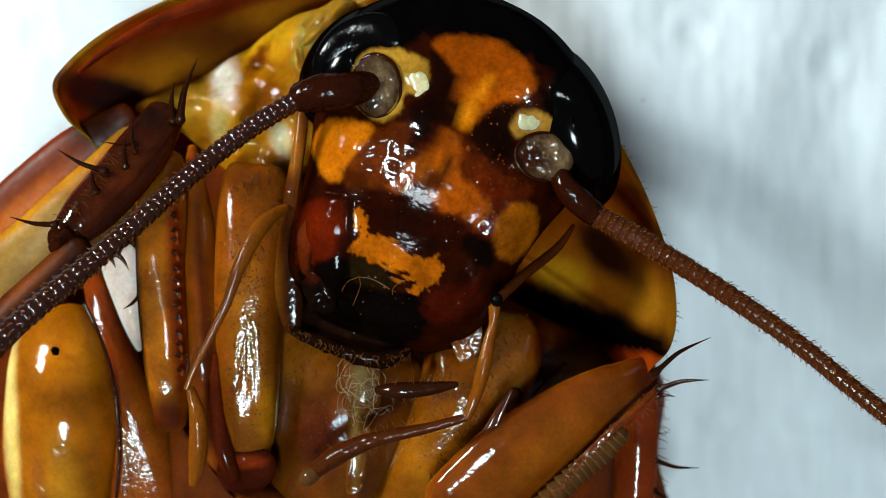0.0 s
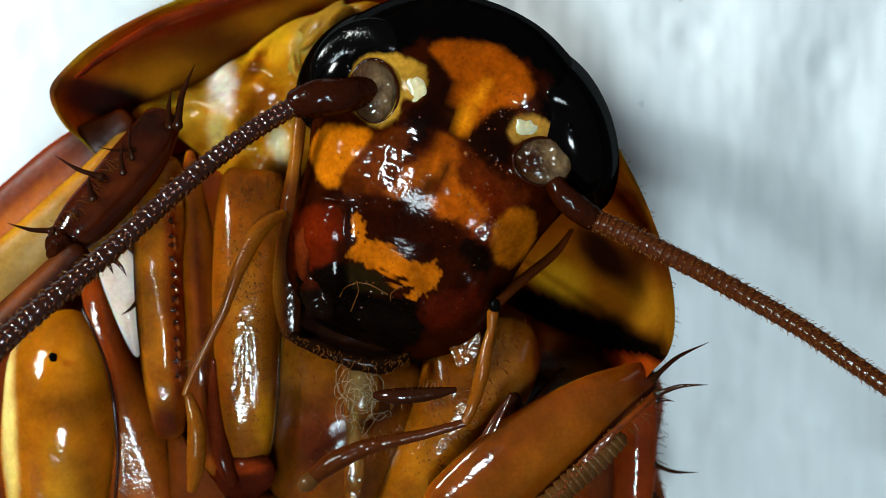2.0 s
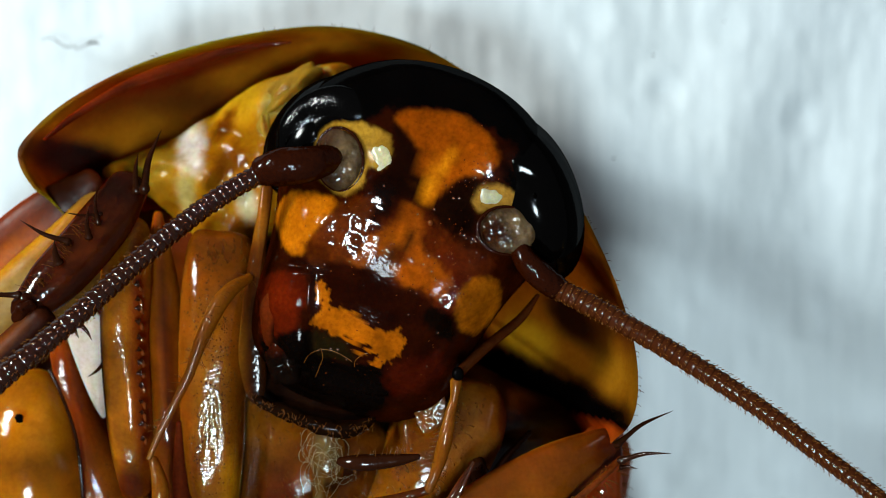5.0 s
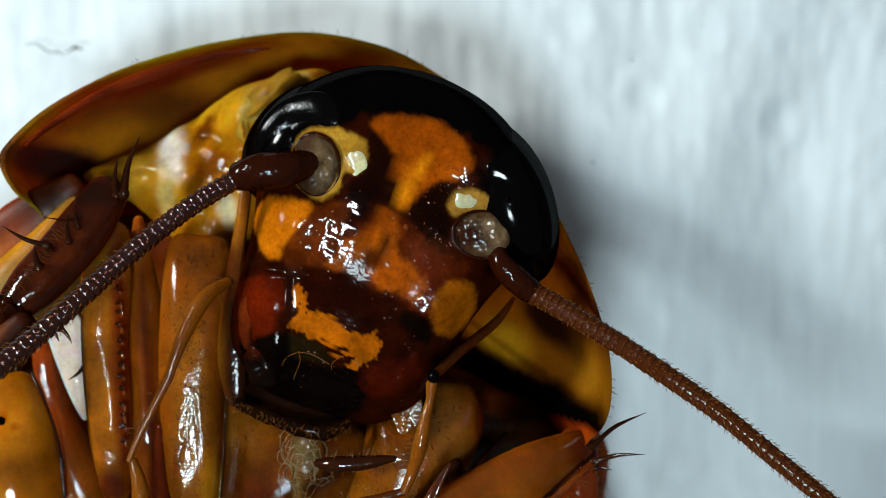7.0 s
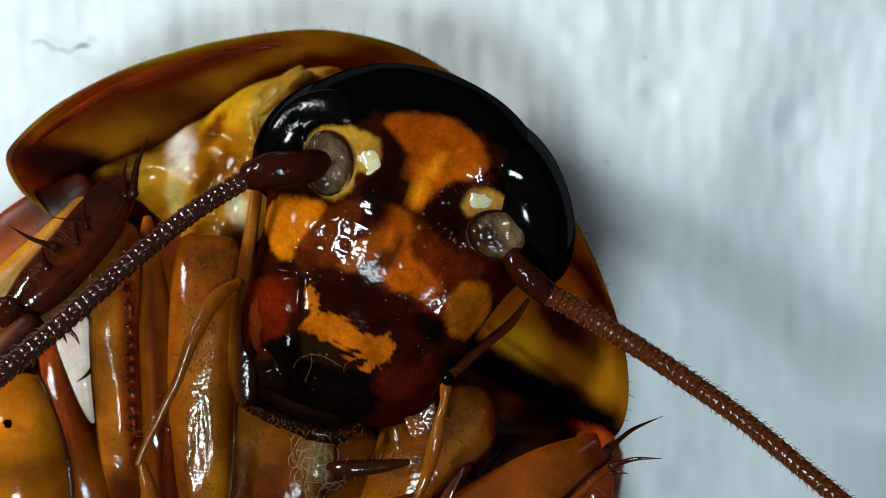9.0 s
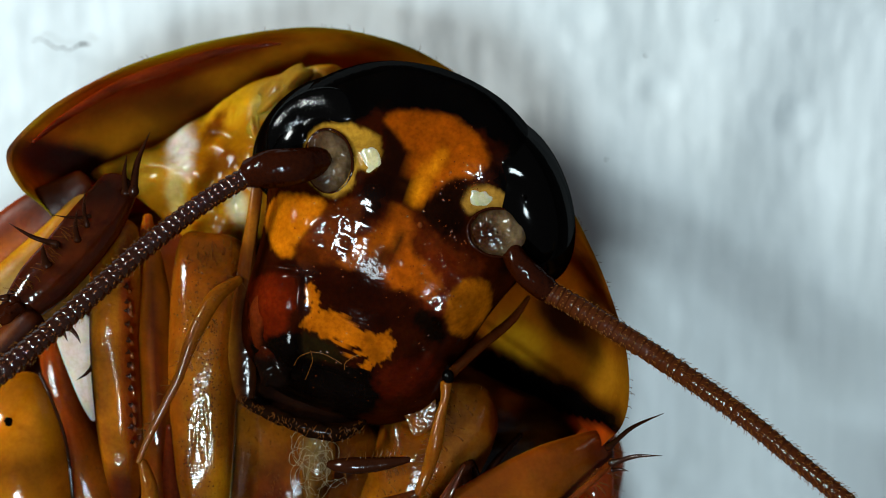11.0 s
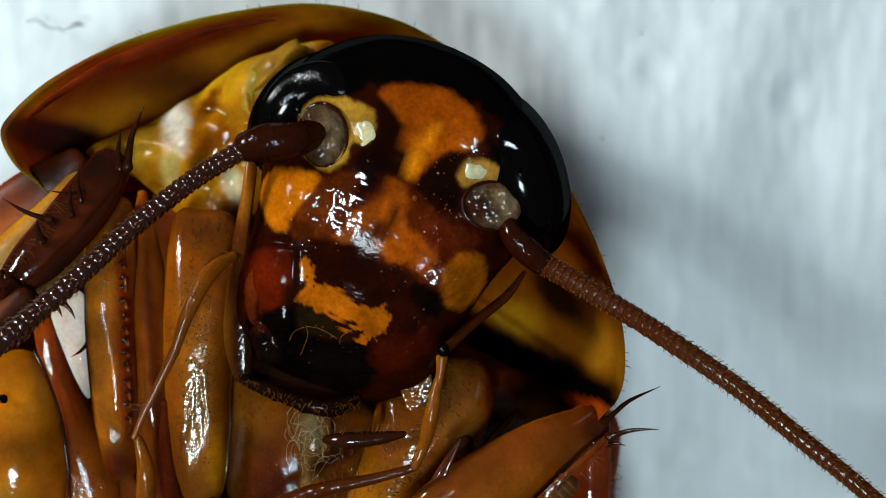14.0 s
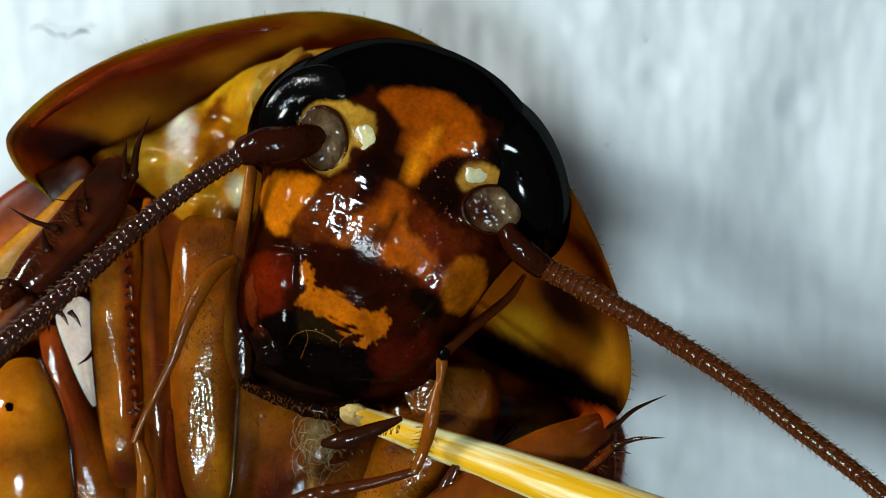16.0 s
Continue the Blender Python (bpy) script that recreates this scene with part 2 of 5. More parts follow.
WAX = chitin("waxy_membrane", rough=0.09, fine=3.5, relief=0.012, waves=1.6, swell=0.06, sss=0.8, depth=0.62, gloss=0.011, speck=0.96)
PALE = chitin("pale_spot", rough=0.15, fine=4.0, relief=0.012, sss=0.5, colour=srgb(240, 214, 178), depth=0.74)
SOCKET = chitin("socket_membrane", rough=0.07, fine=4.0, relief=0.03, waves=1.8, swell=0.16, sss=0.4, gloss=0.016)
FOOT = chitin("foot_brown", rough=0.12, sss=0.2, colour=srgb(86, 54, 26), gloss=0.02)
# brown gloss for beads added as points of glint
GLINT_BROWN = chitin("brown_glint_bead", rough=0.05, sss=0, colour=srgb(110, 48, 10), swell=0.0, relief=0.0, gloss=0.08)
TIP = chitin("frayed_tip", rough=0.5, fine=9.0, relief=0.02, sss=0.3, colour=srgb(206, 176, 120), gloss=0.01)
# amber gloss for beads added as points of glint
GLINT_AMBER = chitin("amber_glint_bead", rough=0.05, sss=0.3, colour=srgb(96, 50, 12), swell=0.0, relief=0.0, gloss=0.07)


def lint_material():
    m, t, b, vec = node_material("lint")
    t.links.new(ramp(t, tex(t, vec, 6, 4), srgb(76, 60, 36), srgb(150, 132, 96)), b.inputs["Base Color"])
    b.inputs["Roughness"].default_value = 0.4
    return m


LINT = lint_material()


def tissue_material():
    """Soft white paper: fine fibres run one way, with dimples pressed in."""
    m, t, b, vec = node_material("tissue_paper")
    mp = t.nodes.new("ShaderNodeMapping")
    mp.inputs["Scale"].default_value, mp.inputs["Rotation"].default_value = (3.2, 0.42, 1.0), (0, 0, radians(-6))
    t.links.new(vec, mp.inputs["Vector"])
    fibre = tex(t, mp.outputs[0], 1.5, 5, 0.62)
    cloud = tex(t, vec, 0.22, 3)
    c = mixed(t, ramp(t, fibre, (0.695, 0.742, 0.772), (0.755, 0.80, 0.825), 0.3, 0.7), ramp(t, cloud, (0.93, 0.93, 0.92), (1.0, 1.0, 1.0)))
    t.links.new(c, b.inputs["Base Color"])
    b.inputs["Roughness"].default_value = 0.75
    b.inputs["Specular IOR Level"].default_value = 0.25
    n = bump(t, b, fibre, 0.15, 0.08)
    bump(t, b, tex(t, vec, 1.1, 3), 0.3, 0.12, n)
    return m


TISSUE = tissue_material()


def wood_material():
    """Yellow split wood with pale streaks along its length."""
    m, t, b, vec = node_material("pale_wood")
    mp = t.nodes.new("ShaderNodeMapping")
    mp.inputs["Scale"].default_value = (0.12, 3.0, 3.0)
    t.links.new(vec, mp.inputs["Vector"])
    grain = tex(t, mp.outputs[0], 1.1, 5)
    t.links.new(ramp(t, grain, srgb(226, 168, 8), srgb(248, 236, 176), 0.50, 0.64), b.inputs["Base Color"])
    b.inputs["Roughness"].default_value = 0.45
    bump(t, b, grain, 0.8, 0.05)
    return m


WOOD = wood_material()


def table_material():
    m, t, b, vec = node_material("table_top")
    t.links.new(ramp(t, tex(t, vec, 0.02, 6), srgb(60, 60, 60), srgb(84, 84, 82)), b.inputs["Base Color"])
    b.inputs["Roughness"].default_value = 0.5
    return m


TABLE = table_material()


# ---- the support: a table and a sheet of tissue paper ----
def build_table():
    bm = bmesh.new()
    bmesh.ops.create_cube(bm, size=1.0, matrix=Matrix.Translation((0, 0, -0.0205)) @ Matrix.Diagonal((1.2, 0.8, 0.03, 1)))
    bmesh.ops.bevel(bm, geom=bm.edges[:], offset=0.003, segments=2, affect="EDGES")
    me = bpy.data.meshes.new("table")
    bm.to_mesh(me), bm.free()
    me.materials.append(TABLE)
    tagged(new("table_top", me), "plain grey table top under the tissue", "table", kind="structure")


DIMPLES = [(5.44, 4.66), (7.25, 1.34), (5.68, -0.35), (8.64, 4.24), (9.00, -0.35), (7.31, -1.68), (6.23, -3.85), (8.40, -3.85), (-8.74, 4.60), (3.81, 6.29), (6.77, 6.05)]


def tissue_height(x, y):
    """Slow waves, streaks and pressed dimples, in millimetres."""
    h = 0.55 * noise.noise(Vector((x * 0.16, y * 0.1, 3.0))) + 0.22 * noise.noise(Vector((x * 0.5, y * 0.28, 9.0)))
    h += 0.03 * noise.noise(Vector((x * 3.4, y * 0.9, 1.0))) + 0.03 * noise.noise(Vector((x * 2.2, y * 2.2, 5.0)))
    for dx, dy in DIMPLES:
        d = (x - dx) ** 2 + (y - dy) ** 2
        if d < 4:
            h -= 0.07 * math.exp(-d / 0.09) - 0.025 * math.exp(-((d ** 0.5 - 0.55) / 0.2) ** 2)
    fall = 0.9 * x - 0.45 * y - 4.0
    fall = 0.5 * (fall + math.sqrt(fall * fall + 3.0))  # bent down on one side so that the sheet shades darker in view
    return h - 0.35 - 3.2 * (1 - math.exp(-fall * 0.22))


def build_tissue():
    near = np.linspace(-13, 13, 221)
    far = np.array([13.6, 14.4, 15.4, 16.5], float)
    axis = np.concatenate([-far[::-1], near, far])
    n = len(axis)
    v = np.array([(x, y, tissue_height(x, y)) for y in axis for x in axis])
    f = [(i * n + j, i * n + j + 1, (i + 1) * n + j + 1, (i + 1) * n + j) for i in range(n - 1) for j in range(n - 1)]
    ob = new("tissue_sheet", mesh("tissue_sheet", (v, f), TISSUE))
    tagged(ob, "white fibrous tissue paper spread flat under the insect", "tissue paper", kind="structure")


build_table()
build_tissue()

# ---- the cockroach: it lies on its back, still ----
cockroach = tagged(new("cockroach"), "glossy amber-brown cockroach lying on its back on white tissue", "cockroach")

AMBER = srgb(158, 88, 14)
RUST, BROWN, DARK = srgb(132, 46, 8), srgb(88, 30, 8), srgb(34, 11, 4)
GOLD, BLACK = srgb(226, 160, 24), srgb(3, 2, 2)


def spine(name, a, b, r, parent, bend=0.06):
    """A curved thorn that stands on a small collar."""
    a, b = np.array(a), np.array(b)
    mid = (a + b) / 2 + np.array([-(b - a)[1], (b - a)[0], 0]) * bend
    q = (a * 3 + mid) / 4
    return part(name, loft([a - (b - a) * 0.05, a + (b - a) * 0.02, q, mid, b], [r * 0.9, r * 1.25, r * 0.85, r * 0.6, r * 0.05], n=9, steps=4, cap=0), SPINE, parent)


def bristles(name, roots, parent, label="", r=0.008, material=None):
    """Many fine hairs: (root, tip) pairs, as one mesh."""
    return part(name, join([loft([a, (np.array(a) + np.array(b)) / 2 + np.array((0.01, 0.012, 0.01)), b], [r, r * 0.8, r * 0.15], n=4, steps=2, cap=0) for a, b in roots]), material or HAIR, parent, label, kind="stuff")


def glint_beads(spots, parent, seed, r=(0.008, 0.022), material=None, flat=0.8):
    """Tiny glossy beads added on a plate to make point highlights: (centre, half extents, count), as one mesh."""
    random.seed(seed)
    out = []
    for c, ex, n in spots:
        for i in range(n):
            x, y = c[0] + random.gauss(0, ex[0]), c[1] + random.gauss(0, ex[1])
            hit = TOPS[parent.name](x, y)
            if hit is not None:
                k = random.uniform(*r) * random.uniform(0.5, 1)
                out.append(ball((x, y, hit), (k, k * random.uniform(0.8, 1.5), k * flat), random.uniform(0, 180), 10, 7))
    part("wet_bead", join(out), material or GLINT_AMBER, parent, "tiny added beads that catch highlights", kind="stuff")


TOPS = {}


def top_of(ob, shape):
    """Remembers the upper surface of a plate, to set beads and hairs on it."""
    from mathutils.bvhtree import BVHTree
    tree = BVHTree.FromPolygons([tuple(q) for q in shape[0]], shape[1])

    def height(x, y):
        hit = tree.ray_cast(Vector((x, y, 20)), Vector((0, 0, -1)))
        return hit[0].z if hit[0] else None
    TOPS[ob.name] = height


def fuzz(parent, spots, seed, length=(0.06, 0.13), lean=(0.0, 0.08), r=0.008, name="plate_bristle"):
    """Short hairs that stand on a plate."""
    random.seed(seed)
    roots = []
    for c, ex, n in spots:
        for i in range(n):
            x, y = c[0] + random.uniform(-1, 1) * ex[0], c[1] + random.uniform(-1, 1) * ex[1]
            z = TOPS[parent.name](x, y)
            if z is not None:
                ln = random.uniform(*length)
                roots.append(((x, y, z - 0.01), (x + lean[0] + random.uniform(-0.05, 0.05), y + lean[1] + random.uniform(-0.04, 0.04), z + ln)))
    bristles(name, roots, parent, r=r)


def build_pronotum():
    rim = [(-6.93, 2.84, 5.60), (-6.73, 3.24, 5.60), (-6.10, 3.85, 5.40), (-5.11, 4.48, 5.00), (-4.12, 4.87, 4.80), (-3.11, 5.15, 4.60), (-1.76, 5.34, 4.50), (-0.62, 5.22, 4.50), (0.53, 4.81, 4.50), (1.81, 3.83, 4.77), (2.87, 2.28, 5.73), (3.36, 1.28, 6.29), (3.66, 0.48, 6.60), (3.87, -0.28, 6.80), (3.93, -0.94, 7.00), (3.86, -1.51, 7.10), (3.61, -1.89, 7.10), (3.22, -2.62, 4.20), (0.71, -3.24, 3.40), (-3.07, -2.15, 3.40), (-5.17, 0.22, 3.80), (-6.33, 1.85, 4.80), (-6.72, 2.31, 5.40)]
    v, f = pillow(rim, 0.0, 0.16, n=9, rings=34, power=0.42, bowl=3.6)
    marks = [(*(-1.61, 1.57), 5.1, 3.8, -18, srgb(146, 68, 7), 0.08),
             (*(-4.90, 4.00), 1.7, 0.55, 18, srgb(92, 48, 12), 0.5), (*(-2.42, 4.76), 1.9, 0.42, 4, srgb(150, 92, 14), 0.4), (*(-0.5, 4.72), 1.5, 0.36, -14, srgb(182, 118, 20), 0.4),
             (*(-5.42, 3.19), 1.2, 0.5, 15, srgb(166, 104, 18), 0.6), (*(-4.82, 4.41), 2.6, 0.13, 19, BROWN, 0.6),
             (*(-6.30, 2.88), 0.85, 0.42, -12, srgb(30, 18, 18), 0.45),
             (*(2.98, -0.85), 1.5, 0.75, -40, srgb(132, 72, 9), 0.45), (*(2.22, -0.53), 0.45, 0.4, 0, srgb(180, 124, 20), 0.5), (*(3.63, -0.96), 0.25, 0.5, 0, srgb(140, 88, 14), 0.6),
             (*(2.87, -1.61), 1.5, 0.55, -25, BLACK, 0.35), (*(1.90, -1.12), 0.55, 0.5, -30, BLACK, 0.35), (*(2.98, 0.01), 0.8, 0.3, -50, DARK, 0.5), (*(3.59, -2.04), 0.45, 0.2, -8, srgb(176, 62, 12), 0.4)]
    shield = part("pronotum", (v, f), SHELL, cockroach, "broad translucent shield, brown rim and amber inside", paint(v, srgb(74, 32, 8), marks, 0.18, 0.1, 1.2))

    random.seed(71)
    edge = spline(rim[3:17], 40)
    mid, roots = np.array((-1.0, 1.5, 4.5)), []
    for i in range(50):
        q = edge[random.randrange(len(edge))]
        out = (q - mid) / np.linalg.norm(q - mid) * random.uniform(0.03, 0.09)
        roots.append((q, q + out + np.array([random.uniform(-0.03, 0.03), random.uniform(-0.03, 0.03), random.uniform(0.0, 0.06)])))
    bristles("rim_bristle", roots, shield, r=0.005)
    v, f = loft([(-6.49, 3.15, 5.45), (-5.94, 3.62, 5.30), (-5.03, 4.22, 4.95), (-4.08, 4.60, 4.72), (-3.08, 4.91, 4.52), (-2.2, 5.04, 4.46)], [(0.03, 0.05), (0.07, 0.07), (0.10, 0.09), (0.11, 0.10), (0.08, 0.08), (0.02, 0.04)], 16, 12)
    v[:, 2] += np.array([0.02 * noise.noise(Vector(q * 4)) for q in v])
    part("rim_ridge", (v, f), SKIN, shield, "dark red ridge along the shield's rim", paint(v, srgb(72, 20, 5), [(*(-5.06, 4.21), 1.2, 0.4, 25, srgb(110, 36, 8), 0.7)], 0.3, 0.3))


def build_neck():
    """A waxy yellow membrane with folds between the shield and the head."""
    v, f = pillow([(-4.55, 3.22, 3.80), (-3.78, 3.74, 3.75), (-2.85, 4.30, 4.00), (-1.62, 4.66, 4.20), (-0.99, 4.43, 4.20), (-1.52, 3.07, 4.20), (-2.37, 1.60, 4.10), (-3.22, 1.18, 4.00), (-4.09, 1.50, 3.90), (-4.87, 2.15, 3.70), (-5.80, 2.62, 3.9), (-5.30, 3.0, 3.9)], 0.55, 0.6, n=16, rings=50, power=0.5)
    top = v[:, 2] > 3.4
    v[:, 2] += top * np.array([0.45 * noise.noise(Vector(q * 0.95 + np.array([3, 1, 0]))) + 0.16 * noise.noise(Vector(q * 2.6)) for q in v])
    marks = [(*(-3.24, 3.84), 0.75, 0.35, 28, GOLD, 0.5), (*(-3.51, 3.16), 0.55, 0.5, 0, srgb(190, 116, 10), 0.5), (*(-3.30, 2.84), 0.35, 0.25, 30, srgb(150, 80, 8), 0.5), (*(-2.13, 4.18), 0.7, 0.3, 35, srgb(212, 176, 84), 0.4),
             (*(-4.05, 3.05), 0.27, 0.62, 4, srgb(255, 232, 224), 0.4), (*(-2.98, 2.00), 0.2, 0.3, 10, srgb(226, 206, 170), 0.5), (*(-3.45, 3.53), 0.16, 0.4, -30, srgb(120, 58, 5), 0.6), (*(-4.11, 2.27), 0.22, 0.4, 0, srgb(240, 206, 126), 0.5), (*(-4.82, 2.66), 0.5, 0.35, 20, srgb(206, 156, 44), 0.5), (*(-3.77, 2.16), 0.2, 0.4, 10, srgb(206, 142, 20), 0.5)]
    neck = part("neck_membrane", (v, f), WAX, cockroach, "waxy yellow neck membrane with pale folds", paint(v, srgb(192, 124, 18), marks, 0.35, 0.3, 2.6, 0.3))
    for c, r, turn, col in (((-2.18, 4.16, 4.52), (0.66, 0.26, 0.4), 40, srgb(176, 128, 40)), ((-2.65, 3.48, 4.44), (0.17, 0.55, 0.35), 8, srgb(200, 150, 52))):
        v, f = ball(c, r, turn, 36, 24, 0.3)
        part("neck_fold", (v, f), WAX, neck, "pale waxy fold", paint(v, col, [], 0.2, 0.25, 3.0))


def build_thorax():
    v, f = pillow([(-7.29, 1.22, 3.00), (-3.97, 1.97, 3.20), (-0.92, 0.23, 3.20), (1.92, -1.30, 3.20), (4.13, -2.29, 3.00), (4.26, -4.02, 2.40), (4.15, -6.34, 2.00), (-0.95, -8.04, 2.00), (-7.76, -7.47, 2.00), (-10.59, -4.07, 2.00), (-9.38, -0.88, 2.60)], 1.4, 1.7, n=8, rings=24, power=0.5)
    part("thorax", (v, f), SKIN, cockroach, "red-brown underside between the legs", paint(v, srgb(110, 42, 8), [(*(2.40, -2.32), 0.55, 0.3, 25, srgb(150, 104, 26), 0.5), (*(1.65, -2.64), 0.4, 0.7, -40, DARK, 0.5), (*(-2.38, -2.22), 2.2, 3.0, 0, AMBER, 0.4)], 0.3, 0.2))
    # folded wing edge beside the shield
    v, f = loft([(-5.84, 2.45, 4.60), (-6.69, 1.86, 4.60), (-7.55, 1.16, 4.50), (-8.31, 0.48, 4.40), (-9.10, -0.41, 4.20), (-9.80, -1.90, 4.00)], [(0.25, 0.12), (0.42, 0.14), (0.46, 0.14), (0.46, 0.14), (0.46, 0.14), (0.4, 0.14)], 18, 9)
    part("wing_edge", (v, f), WING, cockroach, "rust-orange folded wing margin", paint(v, srgb(120, 44, 6), [(*(-7.99, 0.43), 1.4, 0.25, 42, srgb(206, 104, 10), 0.6), (*(-6.17, 2.24), 0.7, 0.4, 30, srgb(66, 24, 5), 0.6)], 0.3, 0.15))
    v, f = pillow([(-5.70, 2.30, 4.60), (-6.56, 1.61, 4.70), (-7.49, 0.79, 4.70), (-8.56, -0.25, 4.60), (-8.83, -1.66, 4.40), (-7.57, -1.24, 4.40), (-6.42, -0.20, 4.40), (-5.38, 1.16, 4.40)], 0.4, 0.4, n=7, rings=14)
    part("wing_base", (v, f), WING, cockroach, "creamy yellow soft wing base", paint(v, srgb(172, 128, 58), [(*(-6.30, 1.60), 0.8, 0.7, 30, srgb(184, 116, 24), 0.5), (*(-7.36, 0.97), 1.6, 0.24, 42, srgb(216, 140, 20), 0.6)], 0.4, 0.25))
    # bright gap of pale membrane
    v, f = pillow([(-6.16, -0.14, 5.20), (-5.68, 0.11, 5.20), (-5.43, -0.40, 5.20), (-5.41, -1.62, 5.20), (-5.53, -1.80, 5.20), (-5.89, -1.06, 5.20)], 0.12, 0.9, n=7, rings=10)
    part("side_membrane", (v, f), WAX, cockroach, "thin white side membrane", paint(v, srgb(240, 222, 224), [], 0.2, 0.2))
    # right flank
    v, f = loft([(3.65, -2.27, 4.00), (3.65, -3.17, 4.00), (3.62, -4.13, 4.00), (3.55, -5.42, 3.90)], [(0.36, 0.4), (0.4, 0.45), (0.4, 0.45), (0.42, 0.45)], 18, 9)
    flank = part("flank", (v, f), SKIN, cockroach, "red-brown hairy flank", paint(v, srgb(128, 46, 12), [], 0.3, 0.2))
    random.seed(5)
    roots = []
    for i in range(34):
        y = random.uniform(-5.2, -2.4)
        roots.append(((3.98 + random.uniform(-0.06, 0.0), y, 4.1), (4.14 + random.uniform(0, 0.08), y + random.uniform(-0.15, 0.06), 4.3)))
    bristles("flank_bristle", roots, flank)
    for a, b in (((3.94, -3.93, 4.20), (4.70, -4.02, 4.60)), ((3.94, -4.50, 4.20), (4.23, -4.62, 4.50))):
        spine("spine", a, b, 0.055, flank, -0.08)


# ---- head: set in its own frame, u across, v towards the mouth, turned 19 degrees in the plane ----
HEAD_O, TURN = np.array((-0.09, 1.45, 4.90)), radians(-19)
EU, EV = np.array([math.cos(TURN), math.sin(TURN), 0]), np.array([math.sin(TURN), -math.cos(TURN), 0])
HALF_WIDTH = [(-3.06, 0.05), (-2.97, 0.78), (-2.78, 1.36), (-2.42, 1.92), (-1.96, 2.36), (-1.4, 2.66), (-0.8, 2.70), (-0.2, 2.42), (0.5, 2.18), (1.2, 2.05), (2.0, 1.98), (2.6, 1.82), (3.0, 1.42), (3.25, 0.95), (3.42, 0.05)]
DEPTH = [(-3.06, 0.05), (-3.05, 1.3), (-3.0, 1.75), (-2.82, 2.14), (-2.42, 2.36), (-2.0, 2.45), (-1.4, 2.51), (-0.8, 2.52), (-0.2, 2.5), (0.5, 2.42), (1.2, 2.28), (2.0, 2.04), (2.6, 1.7), (3.05, 1.2), (3.3, 0.7), (3.42, 0.05)]

HALF_WIDTH, DEPTH = spline(HALF_WIDTH, 12), spline(DEPTH, 12)


def head_uv(x, y):
    d = np.array([x, y, 0]) - HEAD_O * np.array([1, 1, 0])
    return float(d @ EU), float(d @ EV)


def head_point(u, v, lift=0.0):
    """A place on the front of the head."""
    w = np.interp(v, [a for a, _ in HALF_WIDTH], [b for _, b in HALF_WIDTH])
    d = np.interp(v, [a for a, _ in DEPTH], [b for _, b in DEPTH])
    k = min(abs(u) / w, 0.999)
    return HEAD_O + EU * u + EV * v + np.array([0, 0, d * (1 - k ** 3.5) ** (1 / 3.5) + lift])


# swellings and grooves of the face: x, y, rx, ry, turn, height
RELIEF = [(*(-1.83, 1.69), 0.48, 0.62, -15, 0.20), (*(1.21, 0.27), 0.48, 0.62, -15, 0.22), (*(-2.02, 0.20), 0.42, 0.75, -10, 0.22), (*(-1.83, -0.56), 0.36, 0.36, 0, 0.25),
          (*(-1.10, 2.71), 0.52, 0.60, 10, -0.28), (*(1.67, 1.51), 0.55, 0.50, 10, -0.28), (*(-0.46, 2.36), 0.5, 0.4, 0, 0.1), (*(-0.41, 0.85), 1.0, 0.9, 0, 0.14),
          (*(-1.62, 0.91), 0.5, 0.07, -8, -0.16), (*(-0.79, 1.61), 0.55, 0.5, 30, 0.12), (*(-1.54, 0.10), 0.08, 0.9, -4, -0.10), (*(-0.79, -0.27), 0.9, 0.5, -22, 0.12), (*(-1.17, -0.84), 1.2, 0.16, -20, -0.08), (*(-1.37, -1.37), 0.9, 0.3, -10, 0.12)]
WRINKLES = [(*(-0.86, 1.78), 0.11, 0.3, -35, 0.09), (*(-1.26, 1.42), 0.13, 0.3, -40, 0.10), (*(-0.58, 1.91), 0.1, 0.22, -30, 0.08), (*(-1.02, 1.33), 0.1, 0.22, -25, 0.08), (*(-1.57, 0.39), 0.07, 0.4, 0, 0.12), (*(-1.45, 0.84), 0.22, 0.06, 0, 0.10), (*(-0.22, 1.32), 0.12, 0.5, -30, -0.05), (*(0.15, 1.04), 0.2, 0.3, 20, 0.06), (*(1.39, 2.58), 0.15, 0.25, -30, 0.10),
          (*(0.53, -0.37), 0.16, 0.6, -35, -0.10), (*(0.72, 0.20), 0.22, 0.3, 0, 0.1)]

PALPS = []
# where highlights show on the face: x, y, rx, ry, turn
FACETS = [(*(-0.85, 1.47), 0.5, 0.42, 30), (*(-0.48, 2.01), 0.3, 0.2, 45), (*(-1.49, 0.92), 0.22, 0.14, 0), (*(-1.49, 0.40), 0.12, 0.32, 0), (*(0.75, 0.34), 0.2, 0.15, 0), (*(1.38, 2.52), 0.28, 0.2, -30), (*(-1.23, 1.59), 0.2, 0.3, -30)]


